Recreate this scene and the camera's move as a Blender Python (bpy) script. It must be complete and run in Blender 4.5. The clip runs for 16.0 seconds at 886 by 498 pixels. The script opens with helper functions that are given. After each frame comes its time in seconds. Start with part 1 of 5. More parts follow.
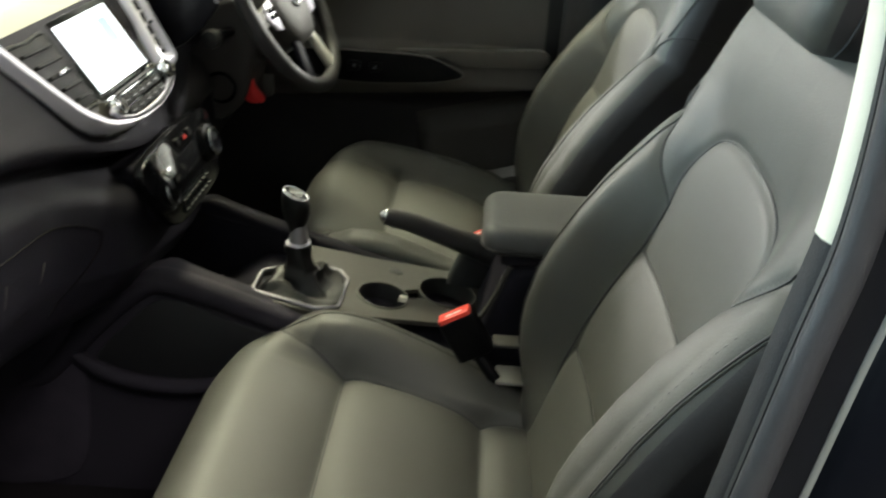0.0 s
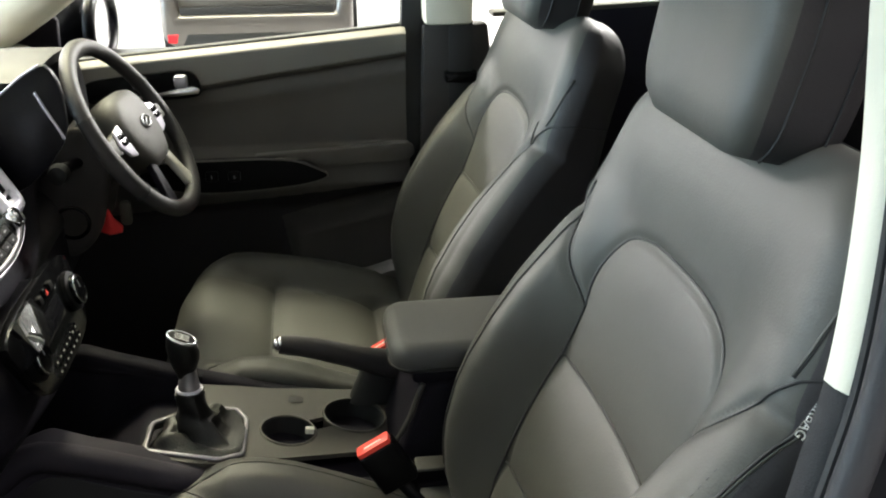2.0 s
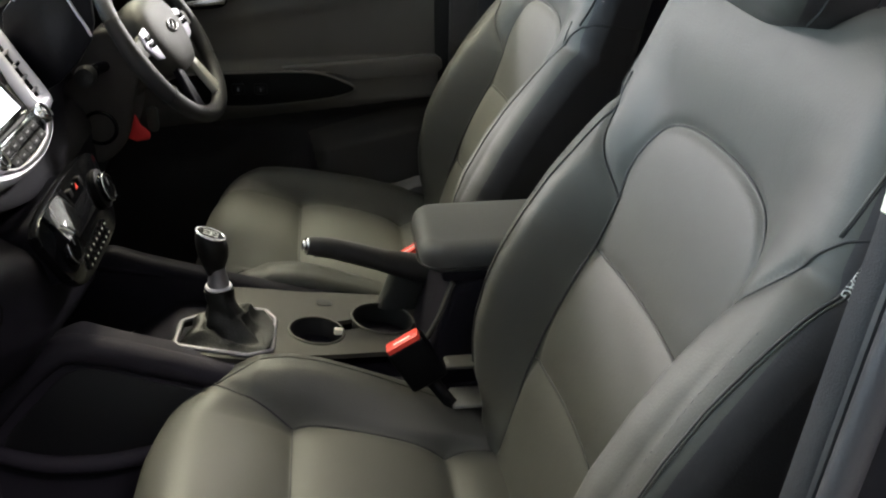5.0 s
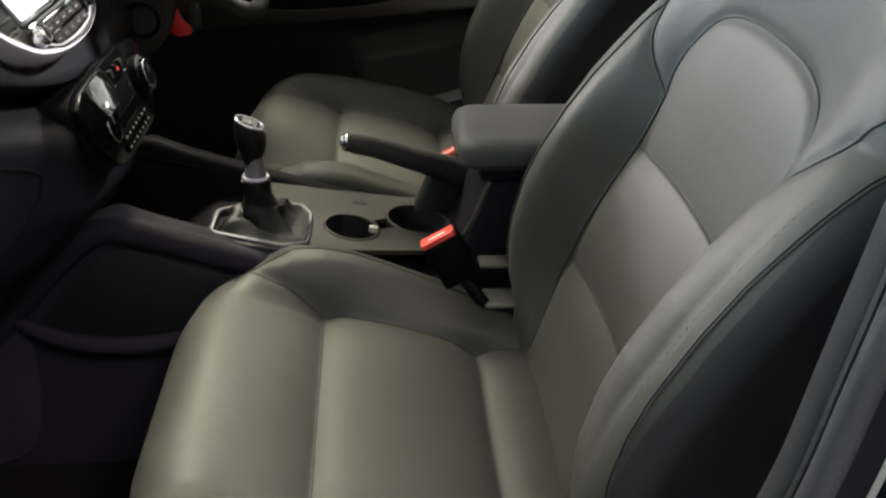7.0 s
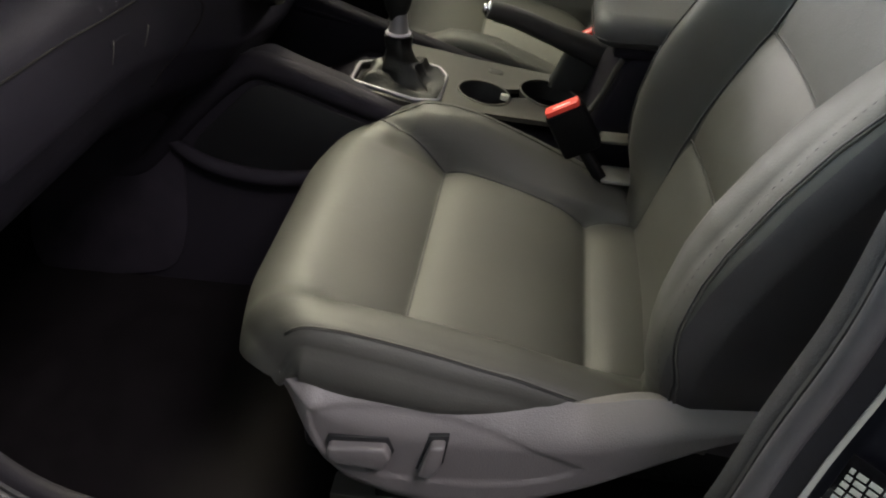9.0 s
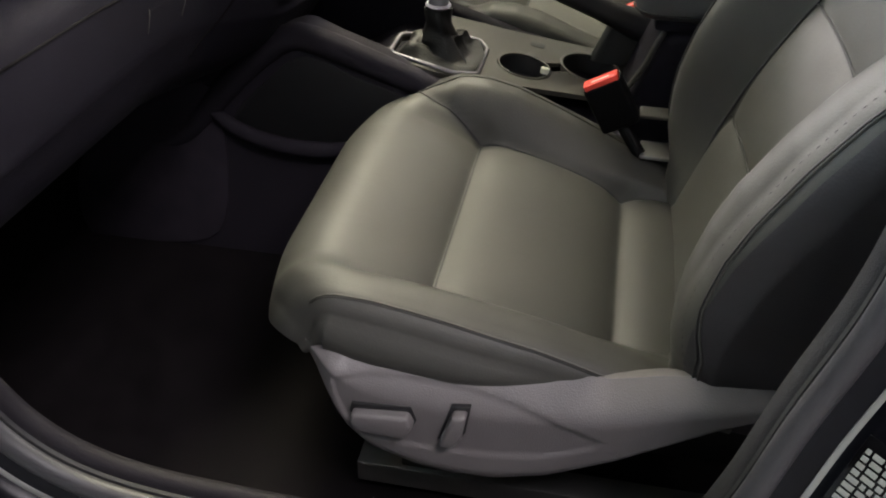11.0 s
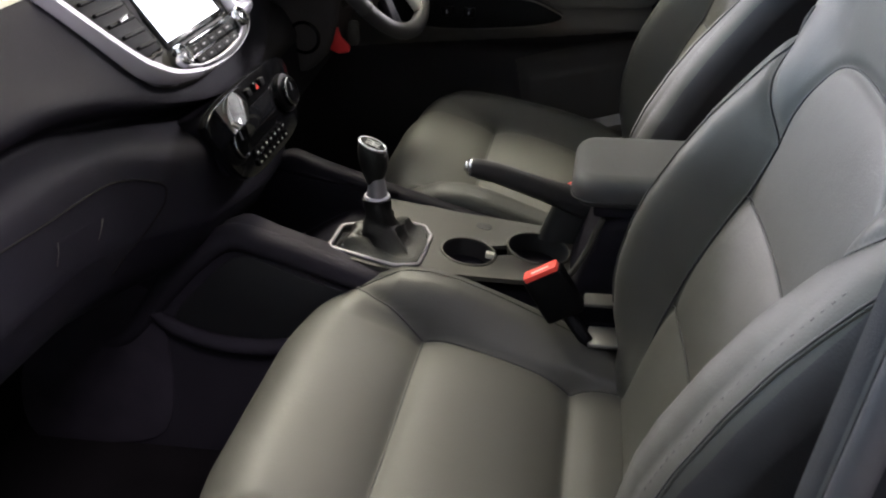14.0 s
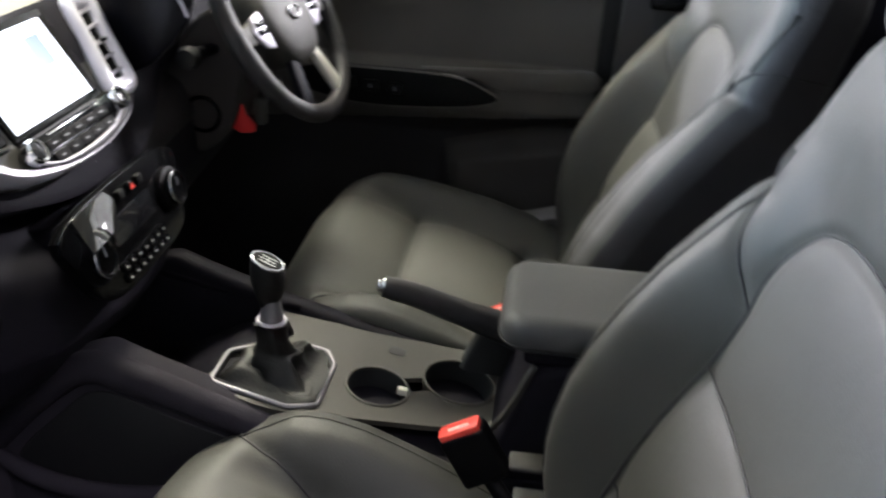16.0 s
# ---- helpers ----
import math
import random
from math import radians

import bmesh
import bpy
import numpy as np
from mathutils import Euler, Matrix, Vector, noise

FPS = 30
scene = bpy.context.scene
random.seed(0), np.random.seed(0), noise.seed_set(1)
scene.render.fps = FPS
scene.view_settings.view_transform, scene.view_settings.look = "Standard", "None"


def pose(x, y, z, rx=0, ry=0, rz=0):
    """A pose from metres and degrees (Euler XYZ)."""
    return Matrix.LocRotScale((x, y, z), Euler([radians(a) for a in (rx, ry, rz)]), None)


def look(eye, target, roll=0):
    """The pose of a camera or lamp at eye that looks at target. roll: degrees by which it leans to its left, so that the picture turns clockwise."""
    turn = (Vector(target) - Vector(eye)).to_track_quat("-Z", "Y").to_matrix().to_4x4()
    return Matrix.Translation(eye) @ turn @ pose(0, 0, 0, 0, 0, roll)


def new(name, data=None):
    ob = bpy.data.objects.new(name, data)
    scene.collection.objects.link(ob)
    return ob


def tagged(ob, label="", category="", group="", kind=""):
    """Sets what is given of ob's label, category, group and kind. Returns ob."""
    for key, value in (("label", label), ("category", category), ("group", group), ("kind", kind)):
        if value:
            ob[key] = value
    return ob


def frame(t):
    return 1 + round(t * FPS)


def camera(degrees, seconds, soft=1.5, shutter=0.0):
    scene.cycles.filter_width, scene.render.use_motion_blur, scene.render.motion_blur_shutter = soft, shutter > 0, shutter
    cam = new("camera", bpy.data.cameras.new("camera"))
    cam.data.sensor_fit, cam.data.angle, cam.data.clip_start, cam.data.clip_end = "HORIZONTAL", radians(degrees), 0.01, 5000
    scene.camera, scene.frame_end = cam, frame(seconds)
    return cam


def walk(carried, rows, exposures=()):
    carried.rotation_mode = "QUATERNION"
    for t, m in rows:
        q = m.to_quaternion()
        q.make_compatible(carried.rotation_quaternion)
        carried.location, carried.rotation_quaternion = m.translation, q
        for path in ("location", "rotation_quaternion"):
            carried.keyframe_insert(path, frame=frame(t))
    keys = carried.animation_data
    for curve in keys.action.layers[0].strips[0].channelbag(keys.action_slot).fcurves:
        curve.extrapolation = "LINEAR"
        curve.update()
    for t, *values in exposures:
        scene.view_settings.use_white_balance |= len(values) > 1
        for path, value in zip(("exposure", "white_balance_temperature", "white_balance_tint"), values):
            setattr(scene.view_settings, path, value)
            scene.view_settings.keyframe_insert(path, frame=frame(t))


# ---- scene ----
cam = camera(50.0, 16.0, soft=2.0, shutter=0.5)
PATH = [
    (0, (-1.276, 0.127, 1.377), (0.528, 0.188, 0.516), 3.2),
    (0.5, (-1.23, 0.166, 1.399), (0.582, 0.037, 0.563), 1.6),
    (1, (-1.193, 0.183, 1.41), (0.628, 0.004, 0.603), 0.1),
    (1.5, (-1.18, 0.19, 1.414), (0.651, -0.032, 0.64), -0.4),
    (2, (-1.182, 0.201, 1.42), (0.657, -0.062, 0.68), -0.3),
    (2.5, (-1.191, 0.209, 1.42), (0.656, -0.072, 0.705), -0.1),
    (3, (-1.193, 0.207, 1.411), (0.654, -0.065, 0.694), -0.6),
    (3.5, (-1.19, 0.207, 1.399), (0.645, -0.043, 0.644), -1.0),
    (4, (-1.189, 0.213, 1.385), (0.633, -0.023, 0.594), -0.9),
    (6.5, (-1.206, 0.217, 1.308), (0.57, 0.051, 0.404), 0.5),
    (7, (-1.211, 0.219, 1.293), (0.549, 0.083, 0.352), 1.0),
    (7.5, (-1.229, 0.206, 1.268), (0.504, 0.134, 0.272), 1.8),
    (8, (-1.253, 0.2, 1.264), (0.443, 0.211, 0.204), 2.3),
    (8.5, (-1.276, 0.183, 1.264), (0.399, 0.3, 0.178), 1.8),
    (9, (-1.293, 0.177, 1.262), (0.367, 0.341, 0.159), 3.1),
    (11.5, (-1.29, 0.129, 1.258), (0.327, 0.43, 0.12), 1.3),
    (12, (-1.265, 0.106, 1.286), (0.374, 0.419, 0.183), 1.1),
    (12.5, (-1.229, 0.079, 1.316), (0.441, 0.415, 0.268), 0.2),
    (13, (-1.216, 0.071, 1.321), (0.497, 0.402, 0.344), 0.4),
    (13.5, (-1.213, 0.057, 1.329), (0.514, 0.399, 0.379), 0.4),
    (14, (-1.19, 0.077, 1.325), (0.548, 0.397, 0.389), -1.2),
    (14.5, (-1.129, 0.111, 1.33), (0.63, 0.334, 0.405), -1.6),
    (15, (-1.085, 0.154, 1.339), (0.699, 0.154, 0.434), -0.7),
    (15.5, (-1.041, 0.155, 1.345), (0.747, 0.073, 0.454), 1.1),
    (16, (-0.965, 0.093, 1.35), (0.823, 0.269, 0.471), 3.3),
]
walk(cam, [(t, look(eye, target, roll)) for t, eye, target, roll in PATH], exposures=[(0, -0.10, 6600, 3), (2, -0.10, 6500, 8), (4, -0.12, 6450, 10), (6.5, -0.16, 6350, 12), (9, -0.18, 6500, 12), (11.5, -0.16, 6450, 15), (13, -0.10, 6300, 17), (14, -0.06, 6150, 18), (16, -0.05, 6050, 16)])

# ---- world and light ----
world = bpy.data.worlds.new("hall_air")
world.use_nodes = True
scene.world = world
world.node_tree.nodes["Background"].inputs[0].default_value = (0.9, 0.95, 1.0, 1)
world.node_tree.nodes["Background"].inputs[1].default_value = 0.25


def area_lamp(name, eye, target, sx, sy, watts, colour):
    data = bpy.data.lights.new(name, "AREA")
    data.shape, data.size, data.size_y, data.energy, data.color = "RECTANGLE", sx, sy, watts, colour
    ob = new(name, data)
    ob.matrix_world = look(eye, target)
    return ob


# unseen lamps added under the hall roof, and a bluish one in front, to light the seats
for lx, ly, watts in ((-2.6, -1.6, 240), (2.6, 1.0, 470), (2.6, 3.4, 265), (7.5, -4.5, 3200), (7.5, 7.0, 3200)):
    area_lamp("added_lamp", (lx, ly, 4.48), (lx, ly, 0), 1.6, 1.6, watts, (1.0, 0.95, 0.69) if 0 < lx < 7 else (1.0, 0.93, 0.97) if lx < 0 else (1.0, 0.96, 0.93))
area_lamp("added_front_lamp", (-0.5, 11.6, 2.6), (-0.5, 0, 1.6), 11.0, 3.4, 1880, (0.64, 0.85, 1.0))


# ---- materials ----
def material(name, colour, rough=0.5, metal=0.0, bump=0.0, scale=300.0, vary=0.15, spec=0.5, big=6.0, voronoi=False, coat=0.0, wrinkle=0.0):
    m = bpy.data.materials.new(name)
    m.use_nodes = True
    nt = m.node_tree
    b = nt.nodes["Principled BSDF"]
    b.inputs["Base Color"].default_value = (*colour, 1)
    b.inputs["Roughness"].default_value = rough
    b.inputs["Metallic"].default_value = metal
    b.inputs["Specular IOR Level"].default_value = spec
    b.inputs["Coat Weight"].default_value = coat
    co = nt.nodes.new("ShaderNodeTexCoord")
    if vary > 0:
        n = nt.nodes.new("ShaderNodeTexNoise")
        n.inputs["Scale"].default_value = big
        n.inputs["Detail"].default_value = 6
        nt.links.new(co.outputs["Object"], n.inputs["Vector"])
        mr = nt.nodes.new("ShaderNodeMapRange")
        mr.inputs["From Min"].default_value, mr.inputs["From Max"].default_value = 0.3, 0.7
        mr.inputs["To Min"].default_value, mr.inputs["To Max"].default_value = 1 - vary, 1 + vary
        nt.links.new(n.outputs["Fac"], mr.inputs["Value"])
        mx = nt.nodes.new("ShaderNodeVectorMath")
        mx.operation = "SCALE"
        mx.inputs[0].default_value = colour
        nt.links.new(mr.outputs[0], mx.inputs["Scale"])
        nt.links.new(mx.outputs[0], b.inputs["Base Color"])
        mr2 = nt.nodes.new("ShaderNodeMapRange")
        mr2.inputs["From Min"].default_value, mr2.inputs["From Max"].default_value = 0.3, 0.7
        mr2.inputs["To Min"].default_value, mr2.inputs["To Max"].default_value = max(0.02, rough * (1 - vary * 0.5)), min(1, rough * (1 + vary * 0.5))
        nt.links.new(n.outputs["Fac"], mr2.inputs["Value"])
        nt.links.new(mr2.outputs[0], b.inputs["Roughness"])
    if bump > 0:
        if voronoi:
            g = nt.nodes.new("ShaderNodeTexVoronoi")
            out = g.outputs["Distance"]
        else:
            g = nt.nodes.new("ShaderNodeTexNoise")
            g.inputs["Detail"].default_value = 3
            out = g.outputs["Fac"]
        g.inputs["Scale"].default_value = scale
        nt.links.new(co.outputs["Object"], g.inputs["Vector"])
        bp = nt.nodes.new("ShaderNodeBump")
        bp.inputs["Strength"].default_value = bump
        bp.inputs["Distance"].default_value = 0.001
        nt.links.new(out, bp.inputs["Height"])
        nt.links.new(bp.outputs[0], b.inputs["Normal"])
        if wrinkle > 0:
            wn = nt.nodes.new("ShaderNodeTexNoise")
            wn.inputs["Scale"].default_value = 22
            wn.inputs["Detail"].default_value = 4
            wn.inputs["Distortion"].default_value = 1.2
            nt.links.new(co.outputs["Object"], wn.inputs["Vector"])
            wb = nt.nodes.new("ShaderNodeBump")
            wb.inputs["Strength"].default_value = wrinkle
            wb.inputs["Distance"].default_value = 0.004
            nt.links.new(wn.outputs["Fac"], wb.inputs["Height"])
            nt.links.new(wb.outputs[0], bp.inputs["Normal"])
    return m


LEATHER = material("black_leather", (0.0432, 0.0425, 0.0370), 0.58, spec=0.4, wrinkle=0.06, bump=0.08, scale=420, vary=0.10, voronoi=True)
# darker leather: small trim, and seat sides with their shade in the colour
LEATHER_DIM = material("dim_black_leather", (0.029, 0.027, 0.0285), 0.5, spec=0.25, bump=0.15, scale=420, vary=0.10, voronoi=True)
THREAD = material("seam_thread", (0.012, 0.012, 0.012), 0.7, vary=0)
STITCH = material("stitch_thread", (0.032, 0.032, 0.032), 0.7, vary=0)
PLASTIC = material("dark_grained_plastic", (0.0096, 0.0085, 0.0125), 0.62, bump=0.2, scale=700, vary=0.10, voronoi=True, spec=0.08)
# far door plastics: their tones step with the light each panel gets
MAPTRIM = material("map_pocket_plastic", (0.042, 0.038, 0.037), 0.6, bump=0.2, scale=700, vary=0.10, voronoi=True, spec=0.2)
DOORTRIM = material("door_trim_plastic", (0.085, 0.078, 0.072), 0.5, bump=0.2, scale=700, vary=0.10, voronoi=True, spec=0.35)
DOORTRIM_LIT = material("lit_door_plastic", (0.145, 0.135, 0.118), 0.5, bump=0.2, scale=700, vary=0.08, voronoi=True, spec=0.4)
SOFTPLASTIC = material("soft_console_plastic", (0.0230, 0.0205, 0.0265), 0.85, bump=0.2, scale=700, vary=0.1, voronoi=True, spec=0.1)
LIDLEATHER = material("armrest_leather", (0.058, 0.058, 0.058), 0.6, spec=0.35, bump=0.12, scale=420, vary=0.1, voronoi=True)
BOOT = material("boot_leather", (0.0048, 0.0045, 0.0044), 0.50, bump=0.3, scale=300, vary=0.15, voronoi=True, spec=0.28)
PLASTIC_GREY = material("grey_plastic", (0.031, 0.029, 0.024), 0.6, bump=0.12, scale=900, vary=0.06, voronoi=True)
CONSOLE_GREY = material("console_plastic", (0.037, 0.0345, 0.029), 0.55, bump=0.15, scale=800, vary=0.08, voronoi=True, spec=0.4)
PLASTIC_SEAT = material("seat_base_plastic", (0.114, 0.105, 0.105), 0.45, bump=0.2, scale=700, vary=0.06, voronoi=True)
PIANO = material("piano_black_plastic", (0.006, 0.006, 0.007), 0.05, vary=0, spec=1.0)
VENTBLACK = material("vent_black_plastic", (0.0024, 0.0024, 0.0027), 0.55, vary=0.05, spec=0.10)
# paler carpet colour that imitates light on the tunnel side
CARPET_LIT = material("lit_carpet", (0.032, 0.028, 0.036), 0.95, bump=1.0, scale=900, vary=0.3, spec=0.1, big=14)
GLOSS = material("gloss_black_plastic", (0.004, 0.004, 0.0045), 0.12, vary=0, spec=0.20)
# darker copy of the trim plastic, for panels in shade
DIMTRIM = material("dim_trim_plastic", (0.024, 0.0215, 0.024), 0.6, bump=0.2, scale=700, vary=0.10, voronoi=True, spec=0.15)
COLUMNTRIM = material("column_plastic", (0.045, 0.040, 0.040), 0.6, bump=0.2, scale=700, vary=0.1, voronoi=True, spec=0.2)
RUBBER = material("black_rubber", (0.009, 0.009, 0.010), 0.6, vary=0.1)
SILLTRIM = material("sill_plastic", (0.013, 0.0115, 0.0140), 0.7, bump=0.2, scale=700, vary=0.1, voronoi=True, spec=0.15)
PILLARTRIM = material("pillar_plastic", (0.021, 0.0205, 0.022), 0.65, bump=0.2, scale=700, vary=0.08, voronoi=True, spec=0.2)
SEAL = material("grey_door_seal", (0.032, 0.031, 0.034), 0.5, bump=0.2, scale=500, vary=0.1)
CARPET = material("black_carpet", (0.0055, 0.0045, 0.0050), 0.95, bump=1.0, scale=900, vary=0.3, spec=0.1, big=30)
DASHTOP = material("dash_top_plastic", (0.30, 0.285, 0.235), 0.6, bump=0.3, scale=600, vary=0.06, voronoi=True, spec=0.3)
CREAM = material("cream_headliner_plastic", (0.62, 0.60, 0.50), 0.7, bump=0.15, scale=600, vary=0.04)
CLOTH = material("cream_headliner_cloth", (0.6, 0.58, 0.5), 0.95, bump=0.5, scale=900, vary=0.05, spec=0.1)
CHROME = material("chrome", (0.75, 0.75, 0.77), 0.12, metal=1.0, vary=0.05)
SILVERPAINT = material("silver_paint", (0.62, 0.60, 0.54), 0.42, metal=0.25, vary=0.05)
SATIN = material("satin_silver", (0.50, 0.48, 0.55), 0.40, metal=0.45, vary=0.05)
# vent silver brightened to hold the driver window's light
VENT_LIT = material("lit_vent_silver", (0.80, 0.77, 0.86), 0.36, metal=0.15, vary=0.05)
SATIN_DULL = material("dull_silver", (0.27, 0.26, 0.28), 0.46, metal=0.7, vary=0.05)
GREYINK = material("grey_print", (0.28, 0.29, 0.26), 0.6, vary=0.1)
RED = material("red_plastic", (0.75, 0.06, 0.04), 0.35, vary=0.05)
REDFAB = material("red_fabric", (0.65, 0.02, 0.02), 0.7, vary=0.1)
PAINT = material("black_car_paint", (0.004, 0.004, 0.006), 0.3, vary=0, spec=0.14)
CARPAINT = material("grey_car_paint", (0.13, 0.12, 0.115), 0.3, metal=0.6, vary=0.05, coat=0.5)
TAILPAINT = material("grey_tailgate_paint", (0.11, 0.103, 0.10), 0.3, metal=0.3, vary=0.05, coat=0.5)
DARKGLASS = material("dark_glass", (0.01, 0.01, 0.012), 0.05, vary=0)
LAMPRED = material("red_lens", (0.6, 0.02, 0.03), 0.2, vary=0)
YELLOW = material("yellow_plate", (0.75, 0.6, 0.05), 0.4, vary=0.03)
WHITEINK = material("white_ink", (0.75, 0.75, 0.72), 0.6, vary=0)
BUTTON = material("grey_button", (0.0045, 0.0043, 0.0045), 0.6, vary=0.05, spec=0.06)
STEEL = material("bare_steel", (0.4, 0.4, 0.38), 0.35, metal=0.9, vary=0.15)
CONCRETE = material("hall_floor_concrete", (0.32, 0.32, 0.31), 0.45, bump=0.3, scale=60, vary=0.2, big=1.5)
# grey for two unseen walls, chosen to cut the light they bounce
DIMWALL = material("dim_wall_grey", (0.22, 0.22, 0.23), 0.8, bump=0.1, scale=80, vary=0.06, big=1)
WALLPAINT = material("white_wall_paint", (0.82, 0.82, 0.80), 0.8, bump=0.1, scale=80, vary=0.04, big=1)
GLASS = bpy.data.materials.new("window_glass")
GLASS.use_nodes = True
_b = GLASS.node_tree.nodes["Principled BSDF"]
_b.inputs["Transmission Weight"].default_value = 1
_b.inputs["Roughness"].default_value = 0
_b.inputs["IOR"].default_value = 1.05


def emitter(name, colour, strength):
    m = bpy.data.materials.new(name)
    m.use_nodes = True
    b = m.node_tree.nodes["Principled BSDF"]
    b.inputs["Base Color"].default_value = (0.02, 0.02, 0.02, 1)
    b.inputs["Emission Color"].default_value = (*colour, 1)
    b.inputs["Emission Strength"].default_value = strength
    return m


SCREEN = emitter("lit_screen", (0.92, 0.95, 1.0), 3.0)
SCREEN_BLUE = emitter("lit_screen_blue", (0.35, 0.45, 0.85), 1.6)
BACKLIGHT = emitter("button_mark_light", (0.8, 0.82, 0.85), 0.04)


# ---- mesh helpers ----
def empty(name, label, category, group="", kind=""):
    return tagged(new(name), label, category, group, kind)


def put(name, me, mat, parent=None, label="", smooth=True):
    me.materials.append(mat)
    if smooth:
        for p in me.polygons:
            p.use_smooth = True
    ob = new(name, me)
    if parent is not None:
        ob.parent = parent
    if label:
        ob["label"] = label
    return ob


def raw(name, verts, faces, mat, parent=None, label="", smooth=True, recalc=True):
    me = bpy.data.meshes.new(name)
    me.from_pydata([tuple(v) for v in verts], [], [tuple(f) for f in faces])
    if recalc:
        bm = bmesh.new()
        bm.from_mesh(me)
        bmesh.ops.recalc_face_normals(bm, faces=bm.faces)
        bm.to_mesh(me)
        bm.free()
    return put(name, me, mat, parent, label, smooth)


def part(name, bm, mat, parent=None, label="", smooth=True):
    me = bpy.data.meshes.new(name)
    bmesh.ops.recalc_face_normals(bm, faces=bm.faces)
    bm.to_mesh(me)
    bm.free()
    ob = put(name, me, mat, parent, label, smooth)
    if smooth:
        me.set_sharp_from_angle(angle=radians(40))
    return ob


def box(name, lo, hi, mat, parent=None, label="", bevel=0.004, seg=2, m=None):
    bm = bmesh.new()
    bmesh.ops.create_cube(bm, size=1)
    lo, hi = Vector(lo), Vector(hi)
    for v in bm.verts:
        v.co = Vector([lo[i] + (v.co[i] + 0.5) * (hi[i] - lo[i]) for i in range(3)])
    if bevel:
        bmesh.ops.bevel(bm, geom=list(bm.edges), offset=bevel, segments=seg, affect="EDGES", profile=0.5)
    if m is not None:
        bm.transform(m)
    return part(name, bm, mat, parent, label)


def slab(name, poly, axis, a, b, mat, parent=None, label="", bevel=0.003, seg=2, m=None):
    """A polygon of two coordinates, thickened along the third axis from a to b."""
    order = {"x": (1, 2, 0), "y": (0, 2, 1), "z": (0, 1, 2)}[axis]
    bm = bmesh.new()
    rows = []
    for h in (a, b):
        row = []
        for p in poly:
            c = [0, 0, 0]
            c[order[0]], c[order[1]], c[order[2]] = p[0], p[1], h
            row.append(bm.verts.new(c))
        rows.append(row)
    bm.faces.new(rows[0])
    bm.faces.new(rows[1][::-1])
    n = len(poly)
    for i in range(n):
        bm.faces.new((rows[0][i], rows[0][(i + 1) % n], rows[1][(i + 1) % n], rows[1][i]))
    bmesh.ops.recalc_face_normals(bm, faces=bm.faces)
    if bevel:
        edges = [e for e in bm.edges if e.calc_face_angle(0) > 0.5]
        bmesh.ops.bevel(bm, geom=edges, offset=bevel, segments=seg, affect="EDGES", profile=0.5, clamp_overlap=True)
    if m is not None:
        bm.transform(m)
    return part(name, bm, mat, parent, label)


def smooth_path(points, per=8, closed=False):
    """Catmull-Rom through the points."""
    p = [np.array(q, float) for q in points]
    n, out = len(p), []
    for i in range(n if closed else n - 1):
        if closed:
            a, b, c, d = p[i - 1], p[i], p[(i + 1) % n], p[(i + 2) % n]
        else:
            a, b, c, d = p[max(i - 1, 0)], p[i], p[i + 1], p[min(i + 2, n - 1)]
        for k in range(per):
            t = k / per
            out.append(0.5 * (2 * b + (c - a) * t + (2 * a - 5 * b + 4 * c - d) * t * t + (3 * b - a - 3 * c + d) * t ** 3))
    if not closed:
        out.append(p[-1])
    return np.array(out)


def tube(name, path, radius, mat, parent=None, label="", closed=False, sides=10, flat=1.0):
    """A round bar along a path; radius may be a list."""
    p = np.array(path, float)
    n = len(p)
    r = np.full(n, radius) if np.isscalar(radius) else np.interp(np.linspace(0, 1, n), np.linspace(0, 1, len(radius)), radius)
    t = (np.roll(p, -1, 0) - np.roll(p, 1, 0)) if closed else np.gradient(p, axis=0)
    t /= np.linalg.norm(t, axis=1)[:, None] + 1e-12
    ref = np.array((0, 0, 1.0)) if abs(t[0][2]) < 0.9 else np.array((1.0, 0, 0))
    verts, faces = [], []
    for i in range(n):
        ref = ref - t[i] * (ref @ t[i])
        ref /= np.linalg.norm(ref) + 1e-12
        w = np.cross(t[i], ref)
        for k in range(sides):
            a = 2 * math.pi * k / sides
            verts.append(p[i] + r[i] * (math.cos(a) * ref * flat + math.sin(a) * w))
    for i in range(n if closed else n - 1):
        j = (i + 1) % n
        for k in range(sides):
            l = (k + 1) % sides
            faces.append((i * sides + k, i * sides + l, j * sides + l, j * sides + k))
    if not closed:
        faces += [tuple(range(sides)), tuple(range((n - 1) * sides, n * sides))[::-1]]
    return raw(name, verts, faces, mat, parent, label)


def loft(name, rings, mat, parent=None, label="", cap=True, closed=True, smooth=True):
    n = len(rings[0])
    verts = [v for r in rings for v in r]
    faces = []
    for i in range(len(rings) - 1):
        for k in range(n if closed else n - 1):
            l = (k + 1) % n
            faces.append((i * n + k, i * n + l, (i + 1) * n + l, (i + 1) * n + k))
    if cap and closed:
        faces += [tuple(range(n))[::-1], tuple(range((len(rings) - 1) * n, len(rings) * n))]
    ob = raw(name, verts, faces, mat, parent, label, smooth)
    if smooth:
        ob.data.set_sharp_from_angle(angle=radians(45))
    return ob


def lathe(name, profile, m, mat, parent=None, label="", sides=32, cap=True):
    """Profile of (radius, height) turned round the local z axis of the pose m."""
    rings = []
    for r, h in profile:
        rings.append([m @ Vector((r * math.cos(2 * math.pi * k / sides), r * math.sin(2 * math.pi * k / sides), h)) for k in range(sides)])
    ob = loft(name, rings, mat, parent, label, cap=cap)
    ob.data.set_sharp_from_angle(angle=radians(35))
    return ob


